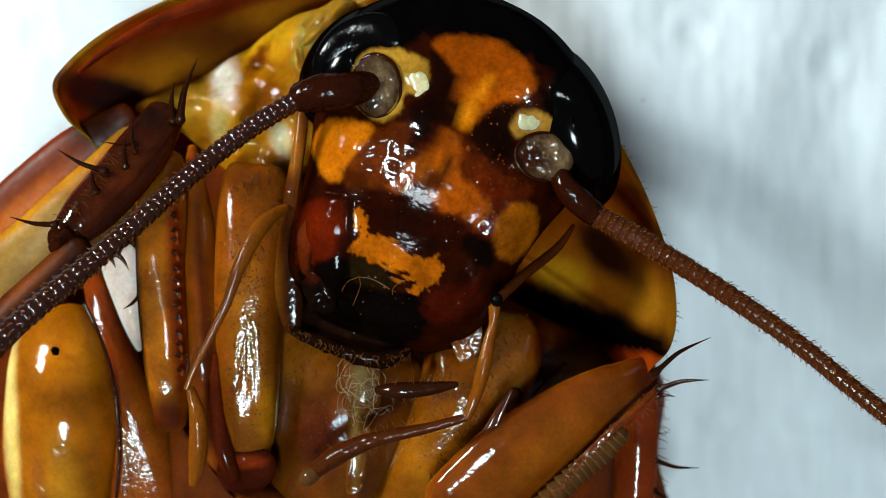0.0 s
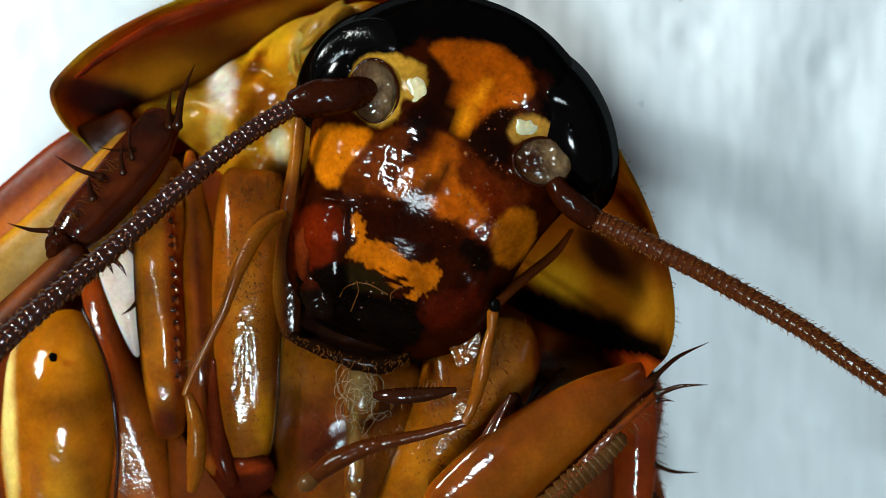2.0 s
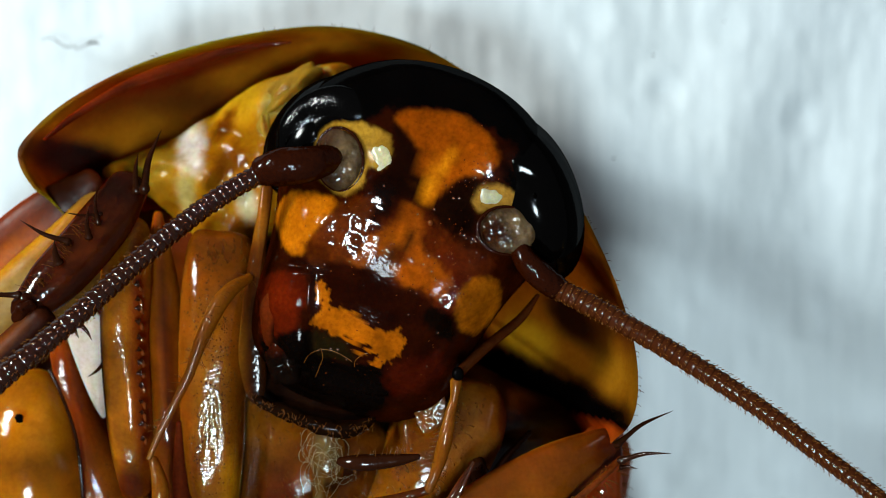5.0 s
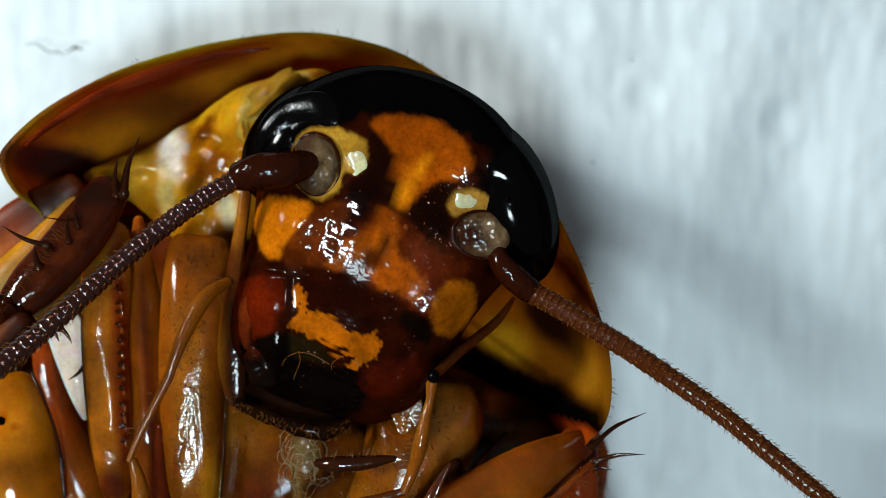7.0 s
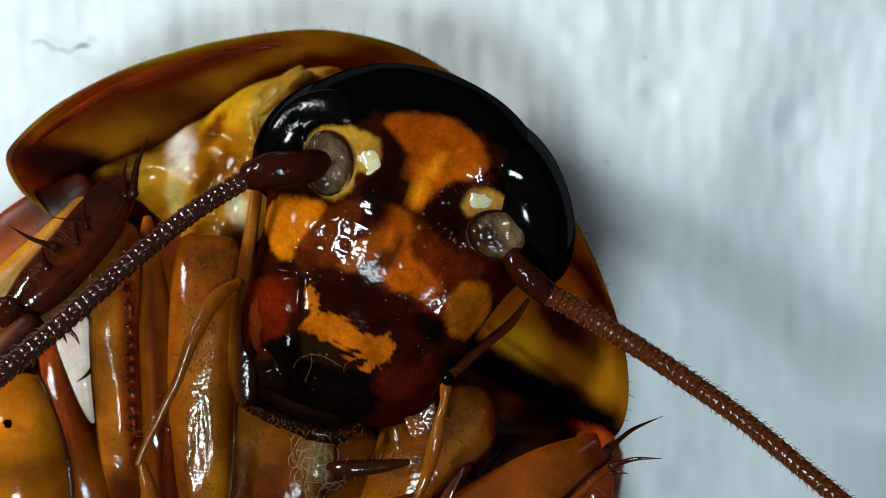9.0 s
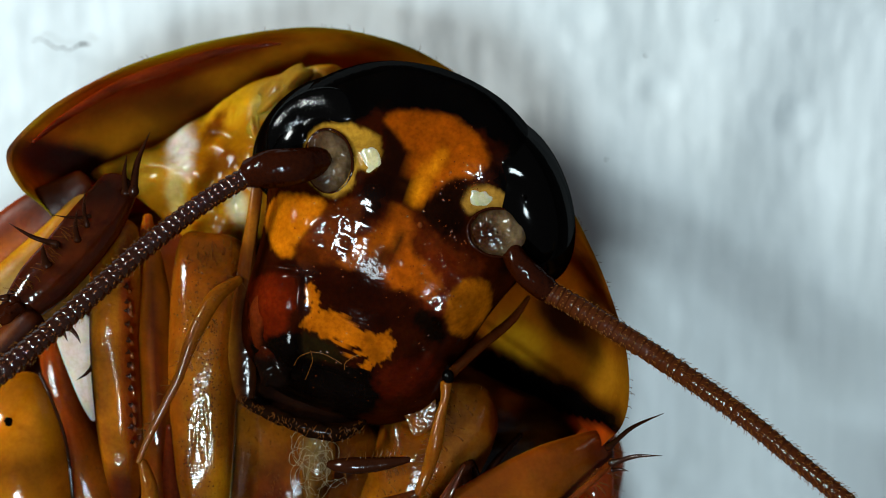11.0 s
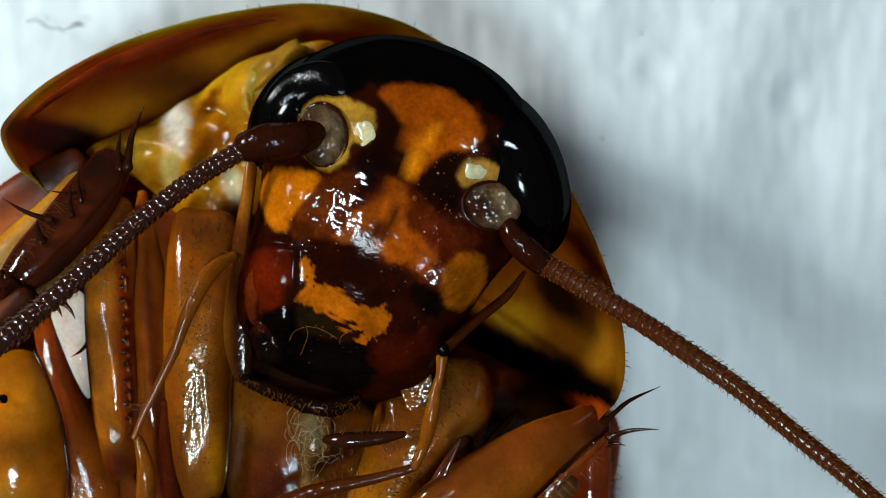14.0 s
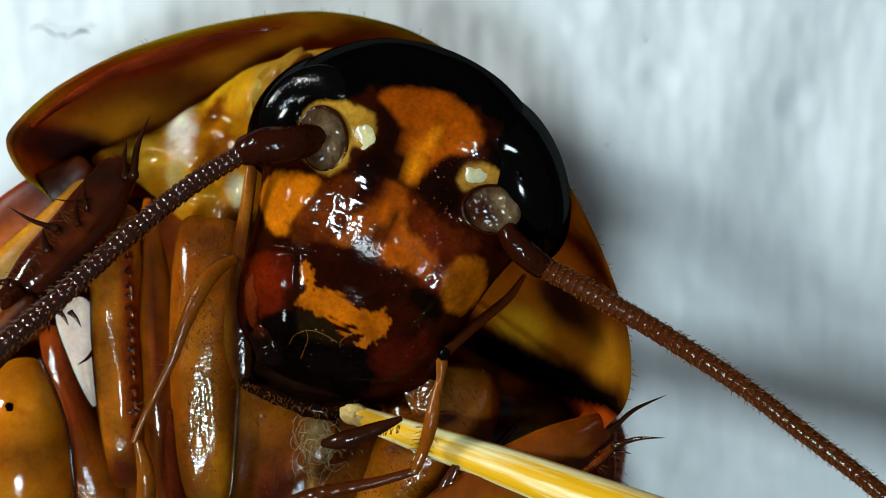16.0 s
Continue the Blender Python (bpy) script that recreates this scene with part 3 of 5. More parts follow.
def face_pigment(p):
    """Orange, gold and rust patches on a dark brown face under a black crown."""
    crown_orange = [(-0.16, 3.42), (0.07, 3.53), (0.44, 3.56), (0.81, 3.5), (1.13, 3.34), (1.4, 3.07), (1.57, 2.84), (1.56, 2.62), (1.29, 2.48), (0.97, 2.44), (0.73, 2.27), (0.57, 2.11), (0.39, 1.96), (0.25, 2.03), (0.22, 2.24), (0.27, 2.5), (0.23, 2.82), (0.06, 3.09), (-0.09, 3.26)]
    crown_streak = [(0.25, 2.05), (0.28, 2.24), (0.47, 2.48), (0.76, 2.88), (0.82, 2.8), (0.63, 2.48), (0.5, 2.19), (0.36, 1.98)]
    brow_left = [(-0.16, 3.29), (0.15, 2.93), (0.23, 2.61), (0.2, 2.13), (0.07, 1.87), (-0.14, 1.63), (-0.41, 1.76), (-0.52, 2.03), (-0.57, 2.35), (-0.33, 2.55), (-0.21, 2.93)]
    brow_right = [(0.55, 2.08), (0.87, 2.35), (1.1, 2.4), (1.24, 2.29), (1.1, 2.03), (1.18, 1.82), (1.13, 1.55), (1.02, 1.28), (0.71, 1.39), (0.47, 1.55), (0.39, 1.81)]
    gold_left = [(-1.44, 3.16), (-1.16, 3.33), (-0.68, 3.3), (-0.38, 3.21), (-0.21, 3.01), (-0.24, 2.72), (-0.38, 2.55), (-0.62, 2.55), (-0.73, 2.29), (-1.1, 2.16), (-1.43, 2.41), (-1.49, 2.84)]
    gold_right = [(1.1, 2.05), (1.24, 2.27), (1.5, 2.32), (1.77, 2.19), (2.04, 1.93), (2.1, 1.77), (1.83, 1.87), (1.5, 1.9), (1.29, 1.84), (1.16, 1.87)]
    cheek_left = [(-2.24, 1.8), (-2.1, 2.06), (-1.83, 2.18), (-1.43, 2.15), (-1.17, 1.99), (-1.26, 1.76), (-1.43, 1.55), (-1.58, 1.34), (-1.71, 1.13), (-1.95, 1.15), (-2.12, 1.4)]
    centre_glow = [(-0.95, 0.91), (-0.84, 1.34), (-0.3, 1.71), (0.12, 1.97), (0.33, 1.87), (0.71, 1.39), (1.18, 1.23), (1.4, 0.8), (1.08, 0.32), (0.33, 0.38), (-0.31, 0.59)]
    ridge_left = [(-1.66, 1.34), (-1.38, 1.66), (-1.11, 1.9), (-0.68, 2.07), (-0.44, 1.97), (-0.65, 1.55), (-0.87, 1.12), (-1.22, 0.98), (-1.58, 1.05)]
    centre_arm = [(-0.9, 1.02), (-0.79, 1.23), (-0.57, 1.39), (-0.25, 1.58), (-0.01, 1.76), (0.12, 1.95), (0.25, 1.87), (0.19, 1.55), (0.07, 1.34), (-0.25, 1.2), (-0.49, 1.04), (-0.68, 0.86)]
    centre_olive = [(-0.58, 0.91), (-0.31, 1.18), (-0.04, 1.42), (0.11, 1.55), (0.12, 1.34), (-0.09, 1.07), (-0.31, 0.7), (-0.58, 0.64)]
    centre_patch = [(-0.11, 0.77), (-0.04, 0.93), (0.12, 1.04), (0.23, 1.18), (0.42, 1.08), (0.64, 0.88), (0.78, 0.63), (0.55, 0.45), (0.28, 0.55), (-0.04, 0.63)]
    centre_upper = [(0.12, 1.76), (0.23, 1.87), (0.29, 1.55), (0.28, 1.23), (0.23, 0.91), (0.07, 0.86), (-0.04, 0.91), (0.09, 1.28)]
    rust_right = [(0.42, 1.08), (0.82, 1.13), (1.05, 0.86), (1.01, 0.49), (0.78, 0.17), (0.55, 0.31), (0.64, 0.68)]
    centre_dark = [(-1.23, 0.99), (-0.81, 0.95), (-0.36, 0.86), (-0.09, 0.61), (0.28, 0.49), (0.46, 0.17), (0.18, 0.03), (-0.28, -0.04), (-0.73, 0.1), (-1.01, 0.26), (-1.17, 0.49), (-1.28, 0.77)]
    muzzle = [(-1.44, 0.81), (-1.27, 0.49), (-1.15, 0.28), (-0.92, 0.16), (-0.74, -0.01), (-0.55, -0.1), (-0.28, -0.12), (-0.0, -0.22), (0.02, -0.36), (-0.19, -0.6), (-0.43, -0.71), (-0.56, -0.48), (-0.82, -0.47), (-1.07, -0.25), (-1.34, -0.13), (-1.54, -0.08), (-1.56, 0.13), (-1.43, 0.33), (-1.49, 0.63)]
    muzzle_olive = [(-1.53, -0.16), (-1.25, -0.2), (-0.93, -0.44), (-0.75, -0.58), (-0.94, -0.7), (-1.31, -0.63), (-1.54, -0.49)]
    mandible = [(-2.56, 0.7), (-2.11, 0.82), (-1.73, 0.79), (-1.67, 0.44), (-1.7, 0.16), (-1.84, -0.12), (-2.12, -0.24), (-2.36, -0.4), (-2.48, 0.0)]
    lower_rust = [(-0.29, -0.81), (0.09, -0.62), (0.55, -0.55), (0.66, -0.82), (0.45, -1.05), (0.08, -1.25), (-0.23, -1.22)]
    cheek_right = [(0.89, 0.45), (1.05, 0.67), (1.28, 0.77), (1.51, 0.68), (1.62, 0.36), (1.5, 0.01), (1.22, -0.19), (0.94, -0.13), (0.87, 0.12)]
    cheek_dark = [(0.41, 0.22), (0.73, 0.12), (0.87, -0.16), (0.78, -0.39), (0.55, -0.25), (0.32, -0.01)]
    jaw_black = [(-2.51, -0.43), (-2.17, -0.27), (-1.82, -0.16), (-1.58, -0.18), (-1.45, -0.49), (-0.85, -0.72), (-0.29, -0.76), (-0.21, -1.25), (-0.61, -1.68), (-1.37, -1.92), (-2.1, -1.73), (-2.59, -1.44)]
    jaw_brown = [(-2.1, -1.49), (-1.34, -1.5), (-0.93, -1.78), (-1.37, -1.97), (-2.1, -1.83)]
    crown = [((0.16, 4.75), 3.2, 1.2, -19), ((-2.21, 3.37), 1.15, 0.9, 0), ((-1.01, 3.9), 0.9, 0.6, 0), ((2.6, 2.3), 0.95, 1.75, -8), ((1.85, 3.7), 0.75, 0.62, -30)]
    col = paint(p, srgb(38, 8, 1), [(*c, rx, ry, turn, BLACK, 0.12) for c, rx, ry, turn in crown], 0.16, 0.3, 2.3, 0.3)
    for outline, colour, soft, warp, streak in (
            (gold_left, srgb(156, 112, 36), 0.05, 0.06, 0.3), (gold_right, srgb(150, 104, 40), 0.05, 0.06, 0.3),
            (crown_orange, srgb(138, 60, 3), 0.07, 0.05, 0.28), (crown_streak, srgb(196, 112, 10), 0.12, 0.05, 0.2), (brow_left, srgb(20, 4, 1), 0.07, 0.05, 0.2), (brow_right, srgb(18, 4, 1), 0.07, 0.05, 0.2),
            (cheek_left, srgb(176, 92, 6), 0.06, 0.05, 0.15), (centre_glow, srgb(74, 23, 3), 0.2, 0.15, 0.5), (rust_right, srgb(82, 22, 2), 0.16, 0.12, 0.4), (ridge_left, srgb(84, 31, 3), 0.1, 0.1, 0.5), (centre_arm, srgb(142, 64, 5), 0.09, 0.1, 0.4), (centre_upper, srgb(128, 56, 6), 0.08, 0.06, 0.3),
            (centre_olive, srgb(62, 26, 4), 0.07, 0.07, 0.3), (centre_patch, srgb(150, 66, 5), 0.09, 0.1, 0.3), (centre_dark, srgb(32, 6, 1), 0.1, 0.12, 0.4), (mandible, srgb(76, 16, 2), 0.08, 0.08, 0.3),
            (jaw_black, srgb(7, 3, 2), 0.07, 0.08, 0.2), (jaw_brown, srgb(30, 10, 3), 0.1, 0.1, 0.4), (muzzle_olive, srgb(27, 17, 5), 0.08, 0.08, 0.4), (muzzle, srgb(156, 78, 5), 0.025, 0.17, 0.5),
            (lower_rust, srgb(60, 12, 2), 0.12, 0.1, 0.3), (cheek_right, srgb(150, 78, 6), 0.08, 0.06, 0.25), (cheek_dark, srgb(10, 3, 1), 0.09, 0.08, 0.2)):
        blotch(p, col, outline, colour, soft, warp, 3.8 if outline is muzzle else 3.2, 5.6, streak)
    return col


def build_head():
    n, m = 520, 340
    vs = -3.06 + 6.48 * (0.5 - 0.5 * np.cos(np.linspace(0, math.pi, m)))
    w = np.interp(vs, [a for a, _ in HALF_WIDTH], [b for _, b in HALF_WIDTH])
    d = np.interp(vs, [a for a, _ in DEPTH], [b for _, b in DEPTH])
    for s in range(6):
        w[1:-1], d[1:-1] = (w[:-2] + 2 * w[1:-1] + w[2:]) / 4, (d[:-2] + 2 * d[1:-1] + d[2:]) / 4
    a = np.linspace(0, 2 * math.pi, n, endpoint=False)
    e = 2 / 3.5
    cu, sw = np.sign(np.cos(a)) * np.abs(np.cos(a)) ** e, np.sign(np.sin(a)) * np.abs(np.sin(a)) ** e
    sw = np.where(sw < 0, sw * 1.1, sw)
    slip = -0.14 * np.clip(vs / 1.5, 0, 1)
    p = np.array([HEAD_O + EU * (w[i] * cu[j] + slip[i]) + EV * vs[i] + np.array([0, 0, d[i] * sw[j]]) for i in range(m) for j in range(n)])
    front = np.clip((p[:, 2] - 5.4) / 1.0, 0, 1)
    for x, y, rx, ry, turn, h in RELIEF + WRINKLES:
        s, k = math.sin(radians(turn)), math.cos(radians(turn))
        dx, dy = p[:, 0] - x, p[:, 1] - y
        hill = front * np.exp(-((dx * k + dy * s) / rx) ** 2 - ((dy * k - dx * s) / ry) ** 2)
        p[:, 2] += h * hill
    for x, y, rx, ry, turn in FACETS:
        shiny_facet(p, x, y, rx, ry, turn, 6.0, 0.88, 0.02 if x > -1.2 else 0.007)
    shiny_facet(p, *(1.99, 2.55), 0.15, 0.34, 50, 6.0, 0.9, 0.001)
    f = grid_faces(m, n) + [tuple(range(n)), tuple(range(len(p) - n, len(p)))[::-1]]
    f = [tuple(reversed(q)) for q in f]
    colours = face_pigment(p)
    head = part("head", (p, f), FACE, cockroach, "mottled orange, rust and black face", colours)
    top_of(head, (p, [tuple(reversed(q)) for q in f]))
    glint_beads([((-0.85, 1.54), (0.4, 0.35), 70), ((0.08, 0.89), (0.8, 0.7), 60), ((0.93, 1.54), (0.35, 0.6), 60), ((0.74, 0.52), (0.16, 0.12), 40), ((-0.85, -0.70), (0.7, 0.35), 40), ((1.21, 2.40), (0.2, 0.25), 50)], head, 71, (0.006, 0.020), GLINT_BROWN, 0.2)
    # compound eyes
    v, f = ball((2.16, 2.12, 6.08), (0.84, 1.52, 1.26), 19, 96, 80)
    shiny_facet(v, *(1.99, 2.55), 0.15, 0.34, 50, 6.4, 0.98, 0.001)
    part("eye", (v, f), EYE, head, "glossy black compound eye")
    lump = ball(HEAD_O - EU * 1.88 - EV * 1.16 + np.array([0, 0, 0.95]), (0.88, 1.25, 1.25), -40, 64, 48)
    eye = part("eye", lump, EYE, head, "glossy black compound eye")
    top_of(eye, (lump[0], lump[1]))
    # raised band added where the eye's arc of highlight shows
    arc = [(x, y, max(TOPS[head.name](x, y) or 6.0, TOPS[eye.name](x, y) or 6.0) - 0.13) for x, y in ((-2.04, 2.94), (-1.87, 3.28), (-1.51, 3.54), (-1.07, 3.63), (-0.76, 3.48), (-0.55, 3.29))]
    part("facet_band", loft(arc, [(0.16, 0.12), (0.3, 0.18), (0.36, 0.19), (0.34, 0.18), (0.24, 0.14), (0.05, 0.05)], 40, 24), PEBBLE, eye, "pebbly band added along the eye's highlight")
    # pale spots above the sockets, moulded on the face
    for x, y, rx, ry, t in ((*(-0.40, 2.76), 0.17, 0.25, 12), (*(1.40, 2.10), 0.20, 0.17, -20)):
        ring = [(x + k * (rx * math.cos(q) * math.cos(radians(t)) - ry * math.sin(q) * math.sin(radians(t))), y + k * (rx * math.cos(q) * math.sin(radians(t)) + ry * math.sin(q) * math.cos(radians(t))), 0) for q, k in zip(np.linspace(0, 2 * math.pi, 12, endpoint=False), (1, 1.2, 1.0, 0.85, 1, 1.15, 0.9, 1.02, 1.2, 0.9, 0.84, 1.12))]
        v, f = pillow(ring, 0.025, 0.06, n=6, rings=12)
        v[:, 2] += np.array([0.012 * noise.noise(Vector(q * 9)) for q in v])
        v[:, 2] += np.array([TOPS["head"](q[0], q[1]) - 0.012 for q in v])
        part("pale_spot", (v, f), PALE, head, "cream-coloured eyespot")
    # rings and membranes of the antenna sockets
    for x, y, rx, ry, t in ((*(-1.10, 2.72), 0.40, 0.53, 8), (*(1.70, 1.54), 0.50, 0.40, -8)):
        u, v = head_uv(x, y)
        c = head_point(u, v, -0.02)
        ring = [(c[0] + rx * math.cos(q) * math.cos(radians(t)) - ry * math.sin(q) * math.sin(radians(t)), c[1] + rx * math.cos(q) * math.sin(radians(t)) + ry * math.sin(q) * math.cos(radians(t)),
                 head_point(u + 0.75 * rx * math.cos(q), v, 0)[2] - 0.06) for q in np.linspace(0, 2 * math.pi, 13)]
        part("socket_ring", loft(ring, [0.024] * 13, 8, 5, 0), HORN, head, "thin brown socket rim")
        v2, f2 = ball(c - np.array([0, 0, 0.05]), (rx * 0.97, ry * 0.97, 0.13), t, 64, 40, 0.12)
        v2[:, 2] += np.array([0.03 * noise.noise(Vector(q * 5)) for q in v2])
        part("socket_membrane", (v2, f2), SOCKET, head, "grey-brown translucent socket membrane", paint(v2, srgb(66, 45, 30), [(c[0] + rx * 0.2, c[1], rx * 0.7, ry * 0.75, t, srgb(108, 86, 66), 0.4), (c[0] - rx * 0.5, c[1] - ry * 0.1, rx * 0.6, ry * 0.6, t, srgb(44, 18, 6), 0.6)], 0.4, 0.3, 4.0, 0.4))
    # small shiny bead added on the brow for its highlight dot
    part("brow_knob", ball((*(0.42, 1.66), TOPS["head"](*(0.42, 1.66)) + 0.01), (0.045, 0.055, 0.045), 0, 16, 10), GLINT_BROWN, head)
    # jaw knobs on the cheek
    v, f = ball((-2.07, 0.16, 6.50), (0.42, 0.72, 0.42), -8, 60, 40, 0.12)
    part("mandible", (v, f), FACE, head, "red-brown mandible", paint(v, srgb(72, 15, 2), [(*(-2.13, -0.32), 0.5, 0.3, 0, srgb(20, 5, 2), 0.5), (*(-1.85, 0.55), 0.2, 0.3, 0, srgb(50, 12, 3), 0.6), (*(-2.37, 0.20), 0.12, 0.6, 0, BROWN, 0.5)], 0.3, 0.2))
    v, f = ball((-2.00, -0.65, 6.47), (0.4, 0.46, 0.34), 20, 60, 40, 0.45)
    shiny_facet(v, *(-1.97, -0.62), 0.1, 0.1, 0, 6.4, 0.95, 0.002)
    part("mandible_knob", (v, f), FACE, head, "polished black jaw joint", paint(v, srgb(12, 5, 3), [(*(-2.13, -0.37), 0.3, 0.2, 0, srgb(50, 14, 4), 0.6)], 0.3, 0.2))
    # lip with its bristles
    lip = [(-2.70, -1.35, 5.80), (-2.45, -1.53, 5.95), (-2.08, -1.66, 6.00), (-1.69, -1.80, 6.05), (-1.22, -1.92, 6.05), (-0.84, -1.90, 6.00), (-0.58, -1.76, 5.90)]
    v, f = loft(lip, [(0.07, 0.1), (0.11, 0.14), (0.13, 0.16), (0.15, 0.18), (0.16, 0.18), (0.13, 0.16), (0.06, 0.1)], 14, 8)
    v = v + np.array([[0.05 * noise.noise(Vector(q * 5)), 0.05 * noise.noise(Vector(q * 5 + 9)), 0] for q in v])
    part("lip", (v, f), FACE, head, "dark brown bristly lip", paint(v, srgb(22, 9, 4), [], 0.2, 0.3))
    random.seed(11)
    row = spline(lip, 14)
    roots = []
    for i in range(130):
        q = row[random.randrange(len(row))] + np.array([random.uniform(-.06, .06), random.uniform(-.12, .1), 0.16])
        roots.append((q, q + np.array([random.uniform(-.07, .06), random.uniform(-0.1, -0.02), random.uniform(0.02, 0.06)])))
    bristles("lip_bristle", roots, head, r=0.005, material=HAIR)
    v, f = pillow([(-2.76, -0.29, 5.30), (-2.26, -0.60, 5.40), (-0.85, -1.20, 5.40), (0.67, -0.80, 5.40), (0.85, -1.05, 5.40), (0.16, -1.50, 5.50), (-0.64, -1.82, 5.50), (-1.45, -1.90, 5.50), (-2.25, -1.72, 5.50), (-2.69, -1.35, 5.40)], 0.35, 0.3, n=7, rings=14)
    part("labium", (v, f), FACE, head, "dark brown lower lip plate", paint(v, srgb(22, 8, 4), [], 0.3, 0.3))
    # cheek plate edge at both sides of the mouth
    v, f = pillow([(-2.52, 2.46, 5.90), (-2.36, 2.32, 5.90), (-2.46, 1.38, 5.90), (-2.48, 0.69, 5.90), (-2.52, -0.20, 5.90), (-2.46, -0.99, 5.90), (-2.56, -1.50, 5.90), (-2.80, -1.36, 5.90), (-2.95, -0.69, 5.90), (-2.90, 0.10, 5.90), (-2.80, 0.89, 5.90), (-2.66, 1.67, 5.90)], 0.14, 0.12, n=8, rings=16, power=0.5)
    part("cheek_plate", (v, f), KEEL, head, "dark brown cheek plate", paint(v, srgb(76, 34, 6), [(*(-2.62, 1.9), 0.15, 0.6, 0, srgb(140, 80, 16), 0.6), (*(-2.95, -0.6), 0.14, 0.6, 0, srgb(120, 70, 16), 0.6), (*(-2.6, -0.9), 0.14, 1.0, 0, srgb(40, 16, 4), 0.6)], 0.4, 0.4))
    v, f = loft([(2.31, 0.41, 5.60), (2.00, 0.01, 5.80), (1.43, -0.43, 6.20), (1.03, -0.77, 6.50), (0.87, -0.95, 6.70)], [(0.04, 0.08), (0.08, 0.1), (0.09, 0.1), (0.09, 0.09), (0.07, 0.07)], 12, 8)
    part("jaw_stalk", (v, f), PALP_DARK, head, "dark jaw stalk")
    # pale threads stuck to the muzzle
    strands = []
    for row in ([(-1.42, -0.45), (-1.40, -0.62), (-1.47, -0.80), (-1.55, -0.98)], [(-1.42, -0.47), (-1.22, -0.50), (-1.02, -0.60), (-0.90, -0.68)], [(-0.86, -0.78), (-0.84, -0.66), (-0.72, -0.56), (-0.62, -0.52)], [(-1.44, -0.48), (-1.62, -0.56), (-1.72, -0.72)]):
        strands.append(loft([(x, y, TOPS[head.name](x, y) + 0.02) for x, y in row], [0.0018] * len(row), 5, 6, 0))
    part("muzzle_thread", join(strands), GOLD_HAIR, head, "fine pale threads stuck to the muzzle", kind="stuff")
    # feelers of the mouth
    for name, pts, rad, mat, label in (
            ("palp", [(-2.74, 0.72, 6.10), (-3.13, 0.40, 6.40), (-3.48, -0.28, 6.50), (-3.70, -0.91, 6.50)], [0.08, 0.14, 0.12, 0.08], PALP, "translucent amber mouth palp"),
            ("palp", [(-3.70, -0.91, 6.50), (-3.96, -1.44, 6.50), (-4.25, -2.03, 6.50), (-4.40, -2.39, 6.50)], [0.09, 0.07, 0.06, 0.045], PALP, "thin pale palp joint"),
            ("palp", [(-4.36, -2.43, 6.30), (-4.22, -2.91, 6.40), (-4.24, -3.60, 6.30), (-4.33, -4.07, 6.20)], [0.08, 0.15, 0.16, 0.08], PALP, "club-shaped end of a mouth palp"),
            ("palp", [(0.86, -0.98, 7.25), (0.83, -1.26, 7.25), (0.77, -1.50, 7.25)], [0.10, 0.07, 0.09], PALP, "short amber palp joint"),
            ("palp", [(0.77, -1.50, 7.25), (0.68, -1.97, 7.25), (0.55, -2.45, 7.15), (0.40, -2.81, 7.15)], [0.09, 0.12, 0.10, 0.08], PALP, "translucent amber mouth palp"),
            ("palp", [(0.40, -2.81, 7.15), (-0.23, -3.00, 7.05), (-0.90, -3.15, 6.95), (-1.38, -3.30, 6.85), (-1.86, -3.54, 6.75), (-2.26, -3.86, 6.65)], [0.07, 0.09, 0.12, 0.15, 0.17, 0.12], PALP_DARK, "brown hairy palp with a pale tip"),
            ("palp", [(-1.11, -2.39, 6.75), (-0.80, -2.40, 6.85), (-0.23, -2.36, 6.85), (0.23, -2.29, 6.85)], [0.07, 0.14, 0.12, 0.05], SPINE, "dark spindle-shaped lip palp")):
        PALPS.append(part(name, loft(pts, rad, 14, 8), mat, head, label))
    part("palp_bead", ball((0.89, -0.85, 7.30), (0.1, 0.12, 0.1), 0, 20, 14), EYE, head, "round dark glossy bead at the jaw")
    part("palp_tip", ball((-2.27, -3.87, 6.70), (0.2, 0.15, 0.15), 35, 20, 14), FOOT, head, "pale palp tip")
    random.seed(12)
    roots = []
    for pts, rr in (([(0.40, -2.81, 7.15), (-0.90, -3.15, 6.95), (-1.38, -3.30, 6.85), (-1.86, -3.54, 6.75)], 0.13), ([(-0.90, -2.40, 6.85), (-0.23, -2.36, 6.85), (0.15, -2.30, 6.85)], 0.12), ([(0.77, -1.50, 7.25), (0.55, -2.45, 7.15), (0.40, -2.81, 7.15)], 0.1), ([(-2.71, 0.71, 6.45), (-3.43, -0.28, 6.85), (-3.65, -0.90, 6.85), (-4.20, -2.00, 6.85)], 0.1)):
        row = spline(pts, 16)
        for i in range(44):
            k = random.randrange(len(row) - 1)
            t = (row[k + 1] - row[k]) / np.linalg.norm(row[k + 1] - row[k])
            s = np.array([-t[1], t[0], 0]) * random.choice((-1, 1))
            q = row[k] + s * rr * 0.8 + np.array([0, 0, random.uniform(0, 0.08)])
            roots.append((q, q + s * random.uniform(0.08, 0.16) + t * random.uniform(-0.02, 0.1)))
    bristles("palp_bristle", roots, head, r=0.006)
    return head


